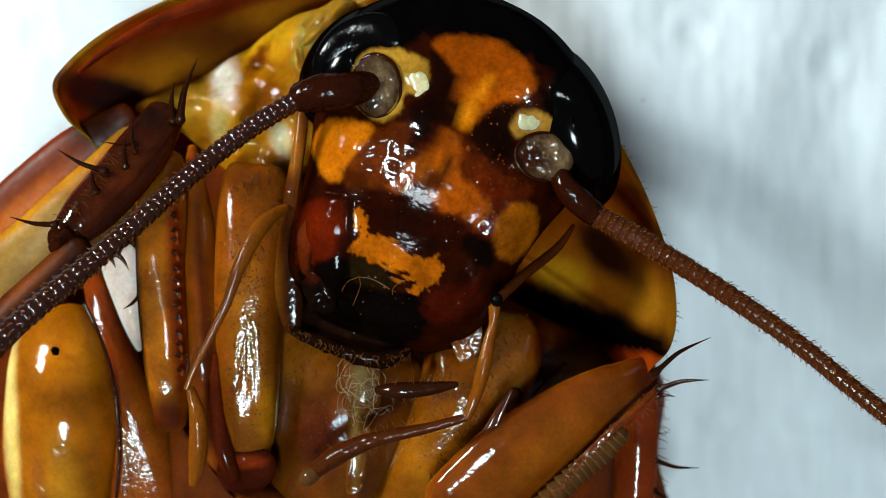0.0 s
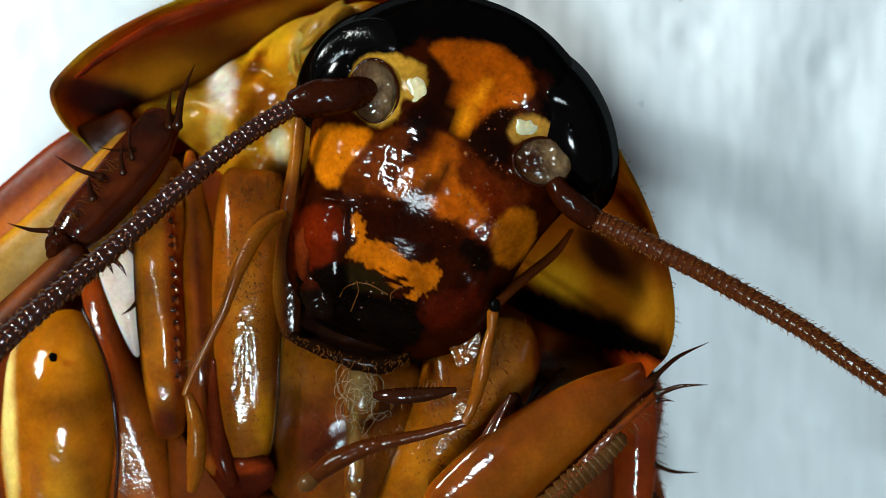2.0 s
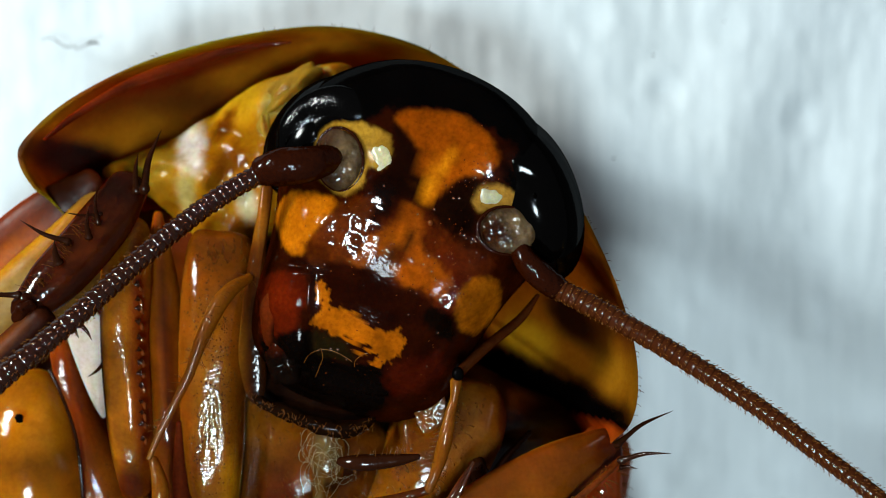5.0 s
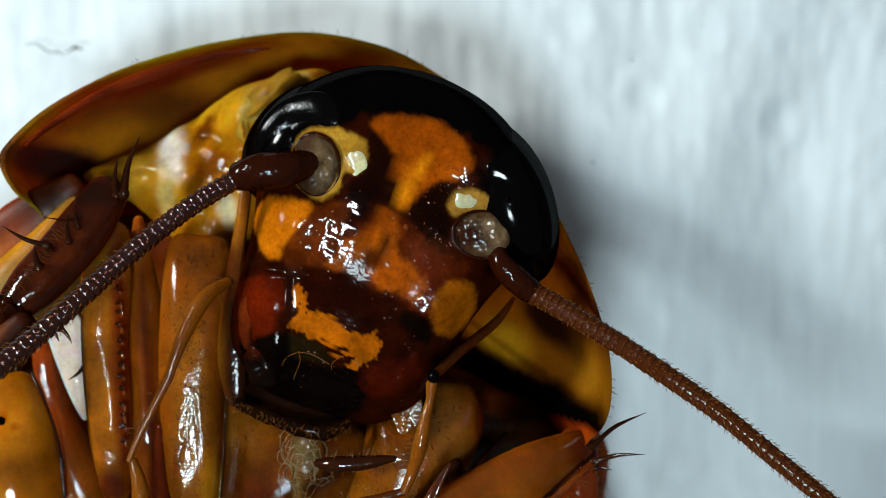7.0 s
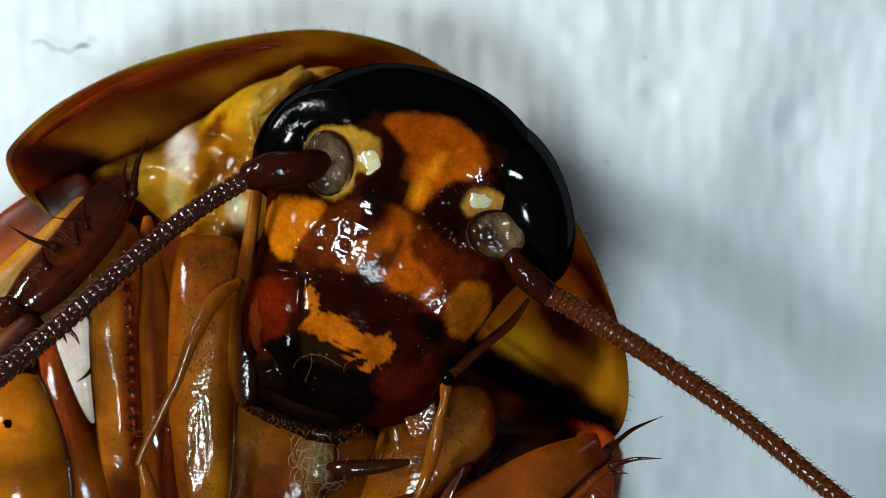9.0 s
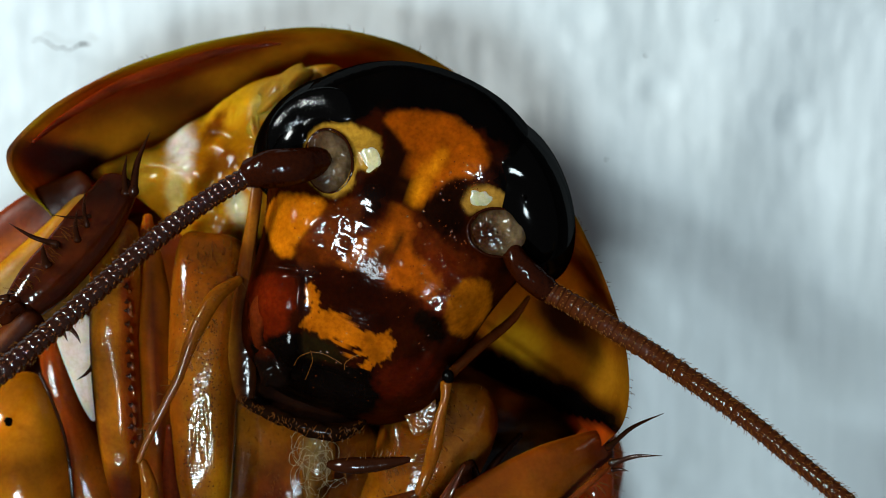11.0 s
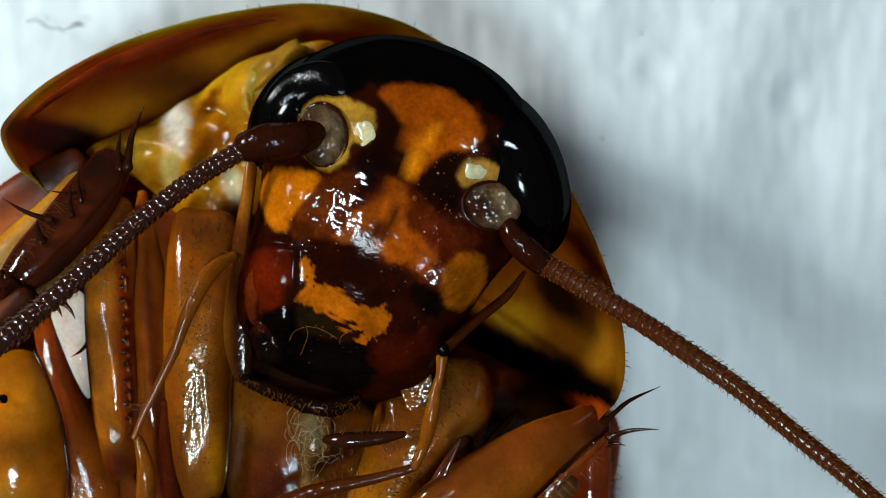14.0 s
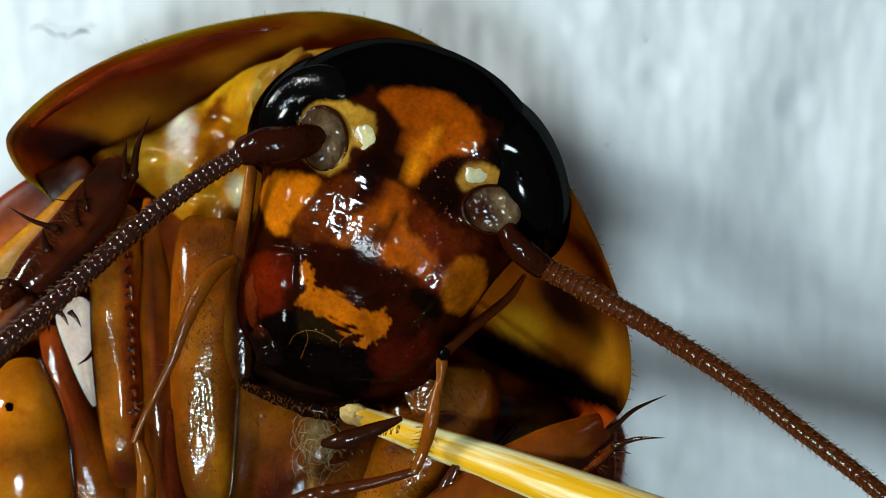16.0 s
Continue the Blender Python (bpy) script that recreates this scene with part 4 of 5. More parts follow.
def build_antenna(base, shaft, r0, r1, label, seed, pitch, material, waist=0.84, hairs=8):
    """Base joints, then a whip of ringed segments with hairs."""
    antenna = part("antenna", loft(base[0], base[1], 18, 8), HORN, cockroach, label)
    row = spline(shaft, 60)
    seg = np.concatenate([[0], np.cumsum(np.linalg.norm(np.diff(row, axis=0), axis=1))])
    prof = [(x, 1.03 - (1.03 - waist) * d) for x, d in ((-0.56, 1.0), (-0.44, 0.68), (-0.22, 0.32), (0.0, 0.1), (0.22, 0.0), (0.38, 0.1), (0.47, 0.47), (0.53, 1.0))]
    n = 16
    v = np.array([(x, r * math.cos(a), r * math.sin(a)) for x, r in prof for a in np.linspace(0, 2 * math.pi, n, endpoint=False)])
    me = mesh("segment", (v, grid_faces(len(prof), n)), material)
    random.seed(seed)
    s, roots = 0.0, []
    while s < seg[-1] - 0.05:
        k = s / seg[-1]
        r = r0 + (r1 - r0) * k
        step = pitch * (1 + 0.25 * k) * random.uniform(0.93, 1.07)
        c = np.array([np.interp(s + step / 2, seg, row[:, i]) for i in range(3)])
        c2 = np.array([np.interp(s + step / 2 + 0.05, seg, row[:, i]) for i in range(3)])
        t = (c2 - c) / (np.linalg.norm(c2 - c) + 1e-9)
        ob = new("segment", me)
        ob.parent = antenna
        q = Vector(t).to_track_quat("X", "Z").to_matrix().to_4x4()
        ob.matrix_basis = Matrix.Translation(Vector(c * MM)) @ q @ Matrix.Diagonal((step, r * random.uniform(0.97, 1.03), r, 1))
        for i in range(hairs):
            turn = i * 6.283 / hairs + s * 7 + random.uniform(-0.2, 0.2)
            side = q.to_3x3() @ Vector((0, math.cos(turn), math.sin(turn)))
            a = c + np.array(side) * r * 0.98 + t * step * random.uniform(-0.4, 0.4)
            ln = random.choice((0.02,) * 9 + (0.035,) * 5) if k < 0.3 else random.uniform(0.035, 0.07)
            roots.append((a, a + np.array(side) * ln + t * ln * 0.9))
        s += step
    bristles("antenna_bristle", roots, antenna, r=0.004, material=GOLD_HAIR)
    return antenna


build_pronotum()
build_neck()
build_thorax()
head = build_head()
antennae = [
    build_antenna(([(-1.21, 2.74, 7.25), (-1.62, 2.62, 7.50), (-2.04, 2.57, 7.50), (-2.37, 2.51, 7.45)], [0.24, 0.30, 0.32, 0.25]),
                  [(-2.28, 2.53, 7.50), (-2.74, 2.27, 7.50), (-3.29, 1.90, 7.60), (-4.18, 1.16, 7.80), (-5.34, 0.08, 8.00), (-6.39, -0.83, 8.20), (-7.62, -1.89, 8.30)], 0.165, 0.195, "dark brown ringed antenna", 3, 0.125, RING, 0.84, 10),
    build_antenna(([(1.91, 1.39, 7.05), (2.02, 1.09, 7.20), (2.23, 0.84, 7.20), (2.52, 0.60, 7.10)], [0.16, 0.20, 0.23, 0.22]),
                  [(2.44, 0.63, 7.10), (2.98, 0.34, 7.15), (3.92, -0.23, 7.25), (4.83, -0.83, 7.40), (5.75, -1.48, 7.50), (6.65, -2.22, 7.60), (7.77, -3.14, 7.60), (8.97, -4.26, 7.60)], 0.185, 0.135, "brown ringed antenna reaching out over the tissue", 4, 0.125, RING_LIGHT, 0.92, 22)]


# ---- legs ----
def build_left_leg():
    v, f = loft([(-4.88, 2.30, 6.00), (-5.18, 1.75, 6.20), (-5.63, 1.14, 6.35), (-6.10, 0.61, 6.45), (-6.49, 0.18, 6.50)], [(0.36, 0.2), (0.46, 0.27), (0.47, 0.3), (0.44, 0.3), (0.3, 0.28)], 20, 9)
    leg = part("foreleg", (v, f), SKIN, cockroach, "dark rust foreleg with black spines", paint(v, srgb(60, 18, 3), [(*(-5.5, 1.2), 0.7, 0.16, 52, srgb(88, 30, 4), 0.7), (*(-6.51, 0.20), 0.35, 0.35, 0, DARK, 0.5), (*(-5.22, 2.28), 0.4, 0.25, 0, DARK, 0.5)], 0.3, 0.2))
    v, f = loft([(-6.19, 0.01, 6.70), (-6.65, -0.52, 6.80), (-7.29, -1.14, 6.90), (-8.03, -1.89, 7.00)], [(0.28, 0.25), (0.34, 0.28), (0.36, 0.3), (0.38, 0.3)], 20, 9)
    part("shin", (v, f), WING, leg, "dark brown lower leg", paint(v, srgb(62, 22, 5), [(*(-7.0, -0.6), 0.7, 0.12, 45, srgb(130, 62, 10), 0.7)], 0.4, 0.35))
    part("knee", ball((-6.45, 0.17, 6.68), (0.27, 0.24, 0.26), 30, 36, 24, 0.5), HORN, leg, "dark brown knobbly knee joint")
    for a, b, r in (((-4.57, 2.24, 6.20), (-4.16, 3.23, 6.80), 0.085), ((-4.69, 2.22, 6.20), (-4.57, 2.84, 6.70), 0.07), ((-5.76, 1.32, 6.70), (-6.49, 1.68, 7.00), 0.06), ((-5.23, 1.80, 6.60), (-5.78, 1.82, 6.90), 0.035), ((-6.57, 0.41, 6.80), (-7.26, 0.54, 7.10), 0.06),
                    ((-5.90, 0.97, 6.80), (-5.89, 1.34, 7.10), 0.075), ((-5.41, 1.40, 6.70), (-5.34, 1.91, 7.00), 0.06), ((-5.27, 1.65, 6.60), (-5.23, 2.25, 6.90), 0.045), ((-5.56, -0.09, 6.60), (-5.37, -0.36, 6.60), 0.05), ((-5.74, -0.09, 6.60), (-5.59, -0.33, 6.60), 0.05), ((-5.98, -0.14, 6.60), (-5.89, -0.45, 6.70), 0.05), ((-5.39, -0.84, 5.60), (-5.63, -1.06, 5.80), 0.045)):
        spine("spine", a, b, r, leg)
    random.seed(21)
    roots = []
    for i in range(40):
        k = random.random()
        q = np.array((-6.36, 0.44, 6.80)) * (1 - k) + np.array((-5.30, 1.70, 6.60)) * k + np.array([random.uniform(-.1, .1), random.uniform(-.1, .1), 0])
        roots.append((q, q + np.array([-random.uniform(0.05, 0.2), random.uniform(0.0, 0.15), 0.08])))
    bristles("leg_bristle", roots, leg)


def build_coxae():
    # shaft with a row of thorns
    v, f = loft([(-5.04, 1.52, 5.40), (-5.01, 0.61, 5.50), (-5.03, -0.39, 5.50), (-4.97, -1.40, 5.50), (-4.91, -2.31, 5.40), (-4.90, -3.10, 5.10)], [(0.42, 0.35), (0.45, 0.42), (0.43, 0.44), (0.42, 0.44), (0.38, 0.4), (0.28, 0.28)], 24, 9)
    shiny_facet(v, *(-5.10, -1.18), 0.14, 1.5, 3, 5.5, 0.9, 0.01)
    shiny_facet(v, *(-4.88, -2.46), 0.22, 0.3, 3, 5.5, 0.9, 0.015)
    shaft = part("thigh", (v, f), COXA, cockroach, "amber thigh with a row of small black thorns", paint(v, srgb(160, 90, 12), [(*(-5.39, -1.20), 0.1, 1.9, 4, DARK, 0.5), (*(-4.69, -0.59), 0.14, 2.4, 2, RUST, 0.5), (*(-4.92, -3.04), 0.4, 0.35, 0, BROWN, 0.6)], 0.2, 0.2))
    random.seed(31)
    for i in range(15):
        k = (i + random.uniform(-0.2, 0.2)) / 14
        a = np.array((-4.74, 1.05, 5.93)) * (1 - k) + np.array((-4.62, -2.12, 5.90)) * k
        a[2] = 5.91
        spine("thorn", a, a + np.array([random.uniform(-0.08, -0.03), random.uniform(-0.04, 0.04), 0.05]), random.uniform(0.034, 0.052), shaft)
        # shiny lump added beside each thorn to give a glint
        part("thorn_socket", ball(a + np.array([0.05, random.uniform(-0.09, -0.03), -0.02]), (0.035, random.uniform(0.04, 0.08), 0.04), 8, 14, 10, 0.3), GLINT_BROWN, shaft)
    roots = [((np.array((-5.33, 0.11, 5.60)) * (1 - k) + np.array((-5.15, -2.50, 5.60)) * k), (np.array((-5.36, 0.17, 5.70)) * (1 - k) + np.array((-5.19, -2.43, 5.70)) * k)) for k in np.linspace(0, 1, 36)]
    bristles("thigh_bristle", roots, shaft)
    v, f = loft([(-4.56, 1.84, 4.90), (-4.48, 0.42, 5.10), (-4.41, -0.81, 5.10), (-4.31, -2.13, 5.10), (-4.23, -3.28, 4.90), (-4.15, -4.25, 4.60)], [(0.08, 0.06), (0.36, 0.34), (0.36, 0.4), (0.36, 0.4), (0.34, 0.36), (0.3, 0.3)], 20, 9)
    part("trochanter", (v, f), SKIN, cockroach, "rust-red inner leg plate", paint(v, srgb(150, 72, 9), [(*(-4.22, -1.63), 0.12, 2.6, 4, BROWN, 0.5)], 0.25, 0.2))
    # broad front coxa with wet shine
    v, f = pillow([(-3.92, 1.37, 5.20), (-3.40, 1.54, 5.20), (-2.81, 1.35, 5.20), (-2.70, 0.42, 5.20), (-2.89, -1.21, 5.20), (-2.97, -2.63, 5.20), (-3.12, -3.66, 5.10), (-3.52, -4.19, 5.00), (-3.90, -3.66, 5.10), (-4.03, -2.13, 5.20), (-4.09, -0.40, 5.20)], 0.85, 0.8, n=9, rings=22, power=0.36)
    shiny_facet(v, *(-3.48, -2.26), 0.28, 1.2, -3, 5.3, 0.9, 0.024)
    coxa = part("coxa", (v, f), COXA, cockroach, "amber pitted coxa with wet shine", paint(v, srgb(132, 64, 8), [(*(-3.40, -1.77), 0.35, 1.8, 3, srgb(156, 90, 16), 0.5), (*(-3.12, -2.95), 0.14, 0.5, 0, srgb(190, 120, 14), 0.7), (*(-3.46, -4.21), 0.8, 0.35, 0, DARK, 0.4)], 0.3, 0.2))
    top_of(coxa, (v, f))
    v, f = loft([(-4.02, -1.90, 5.50), (-3.99, -2.90, 5.60), (-3.86, -3.59, 5.65), (-3.70, -4.02, 5.60)], [(0.08, 0.15), (0.16, 0.2), (0.17, 0.2), (0.12, 0.2)], 16, 9)
    part("coxa_rim", (v, f), FACE, coxa, "dark glossy rim", paint(v, srgb(74, 24, 8), [], 0.2, 0.3))
    v, f = pillow([(-3.91, -3.61, 5.50), (-3.55, -3.52, 5.60), (-3.08, -3.61, 5.50), (-2.99, -4.03, 5.40), (-3.38, -4.37, 5.30), (-3.84, -4.33, 5.30), (-4.04, -4.01, 5.40)], 0.2, 0.3, n=8, rings=14)
    part("coxa_cap", (v, f), FACE, coxa, "dark red glossy end cap", paint(v, srgb(58, 16, 6), [(*(-3.42, -3.77), 0.3, 0.12, 0, srgb(120, 40, 12), 0.6)], 0.3, 0.3))
    glint_beads([((-3.50, 0.01), (0.25, 0.7), 260), ((-3.25, -1.37), (0.16, 0.6), 200), ((-3.50, -2.16), (0.14, 0.6), 160)], coxa, 61, flat=0.35)
    fuzz(coxa, [((-3.30, -0.39), (0.55, 1.8), 40)], 62, (0.03, 0.07))
    random.seed(34)
    roots = []
    for i in range(46):
        q = np.array((-3.30, 1.10, 6.00)) + np.array([random.uniform(-0.5, 0.5), random.uniform(-0.3, 0.25), 0])
        q[2] = 5.75
        roots.append((q, q + np.array([random.uniform(-0.05, 0.05), random.uniform(0.05, 0.13), 0.1])))
    bristles("coxa_bristle", roots, coxa, r=0.009)
    # plate under the mouth
    v, f = pillow([(-2.90, -1.24, 4.60), (-1.90, -1.49, 4.70), (-0.87, -1.65, 4.70), (-0.25, -2.47, 4.70), (-0.46, -3.73, 4.60), (-0.98, -4.78, 4.50), (-1.92, -5.43, 4.40), (-2.97, -5.12, 4.40), (-3.19, -3.74, 4.50), (-3.05, -2.48, 4.60)], 0.9, 0.8, n=8, rings=20, power=0.55)
    shiny_facet(v, *(-1.50, -3.91), 0.14, 0.7, -8, 4.8, 0.9, 0.012)
    part("throat_plate", (v, f), COXA, cockroach, "brown-amber throat plate", paint(v, srgb(104, 50, 7), [(*(-2.26, -3.32), 0.45, 0.6, 0, BROWN, 0.6), (*(-2.56, -1.81), 0.5, 0.6, 0, srgb(150, 84, 18), 0.6)], 0.3, 0.2))
    throat = bpy.data.objects["throat_plate"]
    top_of(throat, (v, f))
    glint_beads([((-1.45, -3.61), (0.14, 0.7), 70), ((-2.25, -3.21), (0.3, 0.8), 90)], throat, 63, flat=0.35)
    fuzz(throat, [((-2.25, -2.61), (0.6, 1.2), 70)], 64, (0.04, 0.08))
    v, f = pillow([(-0.14, -1.27, 5.00), (0.78, -1.10, 5.00), (1.55, -1.22, 5.00), (1.80, -1.83, 5.00), (1.55, -2.66, 4.90), (0.89, -3.70, 4.80), (0.17, -4.77, 4.60), (-0.88, -5.41, 4.50), (-1.50, -5.10, 4.50), (-1.08, -3.92, 4.70), (-0.45, -2.46, 4.90)], 1.0, 0.8, n=8, rings=22, power=0.5)
    shiny_facet(v, *(0.36, -1.63), 0.3, 0.3, 20, 5.2, 0.95, 0.012)
    shiny_facet(v, *(-0.09, -2.66), 0.3, 0.2, 0, 5.0, 0.7, 0.012)
    coxa = part("coxa", (v, f), COXA, cockroach, "honey-amber coxa with short dark hairs", paint(v, srgb(124, 62, 7), [(*(1.05, -1.97), 0.42, 1.1, 12, srgb(144, 84, 26), 0.5), (*(-0.24, -3.74), 0.5, 0.9, -30, srgb(168, 98, 10), 0.8), (*(1.72, -1.70), 0.12, 0.6, 0, BROWN, 0.5)], 0.3, 0.2))
    top_of(coxa, (v, f))
    glint_beads([((0.36, -1.57), (0.16, 0.18), 110), ((-0.14, -2.66), (0.25, 0.25), 60), ((-0.43, -3.55), (0.35, 0.3), 90)], coxa, 65, flat=0.35)
    random.seed(33)
    roots = []
    for i in range(70):
        q = np.array((1.20, -1.47, 5.95)) + np.array([random.uniform(-0.3, 0.3), random.uniform(-2.6, 0.3), 0])
        q[0] += (q[1] + 1.3) * 0.42
        q[2] = 5.86
        roots.append((q, q + np.array([random.uniform(-0.15, 0.02), random.uniform(0.0, 0.12), 0.1])))
    bristles("coxa_bristle", roots, coxa, r=0.01)
    for side in (0.0, 0.22):
        v, f = loft([(1.18, -2.39, 6.50), (0.91, -2.86, 6.43), (0.57, -3.50, 6.34), (0.16, -4.32, 6.22), (-0.14, -5.00, 6.13)], [(0.02, 0.08), (0.06, 0.1), (0.09, 0.12), (0.10, 0.12), (0.10, 0.12)], 20, 9)
        v[:, :2] += side * np.array([0.85, -0.5]) * np.clip((0.3 - v[:, 1]) / 4.5 - 0.55, 0, 1)[:, None] * 1.6
        v = v * np.array([0.989, 0.989, 1]) + np.array([0, 0, 0.3])
        shiny_facet(v, *(0.52, -3.55), 0.22, 1.3, -27, 6.2, 0.85, 0.02)
        part("coxa_keel", (v, f), KEEL, coxa, "glossy dark keel", paint(v, srgb(80, 32, 8), [], 0.2, 0.2))
    v, f = pillow([(0.04, -1.35, 6.10), (0.30, -1.27, 6.10), (0.65, -1.32, 6.10), (0.67, -1.61, 6.08), (0.57, -1.88, 6.05), (0.31, -1.98, 6.05), (0.16, -1.68, 6.08)], 0.05, 0.2, n=10, rings=30)
    shiny_facet(v, *(0.37, -1.62), 0.5, 0.5, 0, 5.95, 0.95, 0.022)
    part("throat_scale", (v, f), FACE, coxa, "small wet throat scale", paint(v, srgb(104, 52, 8), [], 0.2, 0.3))
    v, f = pillow([(-1.75, -1.95, 5.55), (-1.40, -1.90, 5.60), (-1.12, -2.15, 5.60), (-1.12, -2.75, 5.60), (-1.30, -3.40, 5.55), (-1.42, -4.20, 5.50), (-1.72, -4.30, 5.50), (-1.68, -3.40, 5.50), (-1.72, -2.60, 5.50)], 0.07, 0.2, n=8, rings=18)
    v[:, 2] += np.array([0.07 * noise.noise(Vector(q * 3.2)) + 0.03 * noise.noise(Vector(q * 8)) for q in v])
    shiny_facet(v, *(-1.52, -3.75), 0.13, 0.6, -6, 5.4, 0.8, 0.03)
    # the narrow second mark paints the throat ridge's highlight as a pale streak
    part("throat_slime", (v, f), WAX, throat, "pale smear below the mouth with a painted highlight streak", paint(v, srgb(104, 58, 14), [(*(-1.45, -2.3), 0.2, 0.35, 0, srgb(130, 104, 66), 0.8), (*(-1.55, -3.5), 0.08, 0.5, 0, srgb(150, 116, 66), 0.8)], 0.5, 0.4, 4.0, 0.4))
    v, f = loft([(1.21, -2.60, 5.60), (1.47, -2.97, 5.40), (1.79, -2.53, 5.20), (2.22, -2.10, 4.90)], [(0.2, 0.2), (0.14, 0.15), (0.08, 0.1), (0.05, 0.06)], 12, 8)
    part("leg_hinge", (v, f), SPINE, cockroach, "dark leg hinge")
    # lobes low on the other side
    v, f = pillow([(-7.83, -1.65, 4.60), (-7.18, -1.08, 4.70), (-6.56, -1.08, 4.70), (-6.13, -1.85, 4.70), (-5.92, -2.89, 4.70), (-6.01, -4.04, 4.60), (-6.30, -4.99, 4.50), (-7.05, -5.85, 4.40), (-7.78, -5.22, 4.40), (-8.07, -3.95, 4.50), (-8.02, -2.69, 4.60)], 1.0, 0.7, n=8, rings=22, power=0.5)
    shiny_facet(v, *(-7.23, -4.11), 0.16, 0.6, 5, 5.0, 0.9, 0.012)
    lobe = part("side_lobe", (v, f), SKIN, cockroach, "smooth yellow-amber rounded belly lobe", paint(v, srgb(164, 92, 6), [(*(-7.77, -3.07), 0.16, 1.6, 2, srgb(240, 204, 120), 0.5), (*(-6.00, -3.48), 0.2, 1.6, 0, srgb(180, 96, 16), 0.6), (*(-6.68, -2.00), 0.5, 0.5, 0, srgb(196, 116, 16), 0.6), (*(-6.78, -4.11), 0.3, 0.8, 0, srgb(178, 116, 22), 0.7)], 0.25, 0.12))
    part("seam", loft([(-6.49, -1.01, 5.00), (-6.23, -1.47, 5.15), (-5.98, -2.13, 5.20), (-5.87, -2.84, 5.20), (-5.84, -3.66, 5.10), (-5.92, -4.50, 5.00)], [0.03] * 6, 8, 8), SPINE, lobe, "thin dark seam")
    part("speck", ball((-6.87, -1.81, 5.62), (0.075, 0.085, 0.05), 20, 12, 8, 0.4), EYE, lobe, "dark blue-black speck")
    v, f = pillow([(-6.68, -0.62, 4.20), (-6.29, -0.51, 4.30), (-5.80, -1.66, 4.40), (-5.22, -2.92, 4.40), (-4.77, -4.40, 4.30), (-4.78, -5.68, 4.20), (-6.15, -5.89, 4.20), (-6.08, -4.08, 4.30), (-6.00, -2.72, 4.30), (-6.24, -1.67, 4.30)], 0.75, 0.7, n=8, rings=18, power=0.5)
    belly = part("belly_plate", (v, f), COXA, cockroach, "red-brown belly plate", paint(v, srgb(134, 52, 10), [(*(-5.47, -3.68), 0.5, 1.2, 0, srgb(156, 78, 16), 0.6)], 0.3, 0.2))
    top_of(belly, (v, f))
    glint_beads([((-5.67, -3.27), (0.15, 0.6), 80), ((-5.83, -4.19), (0.12, 0.4), 60), ((-5.26, -3.88), (0.25, 0.6), 70)], belly, 66, flat=0.35)
    v, f = pillow([(-4.98, -3.11, 4.60), (-4.08, -4.23, 4.70), (-3.15, -4.34, 4.70), (-2.33, -4.77, 4.60), (-2.34, -5.85, 4.40), (-4.85, -5.85, 4.40)], 0.6, 0.6, n=8, rings=14)
    part("belly_plate", (v, f), COXA, cockroach, "dark brown belly plate", paint(v, srgb(96, 40, 10), [], 0.3, 0.2))


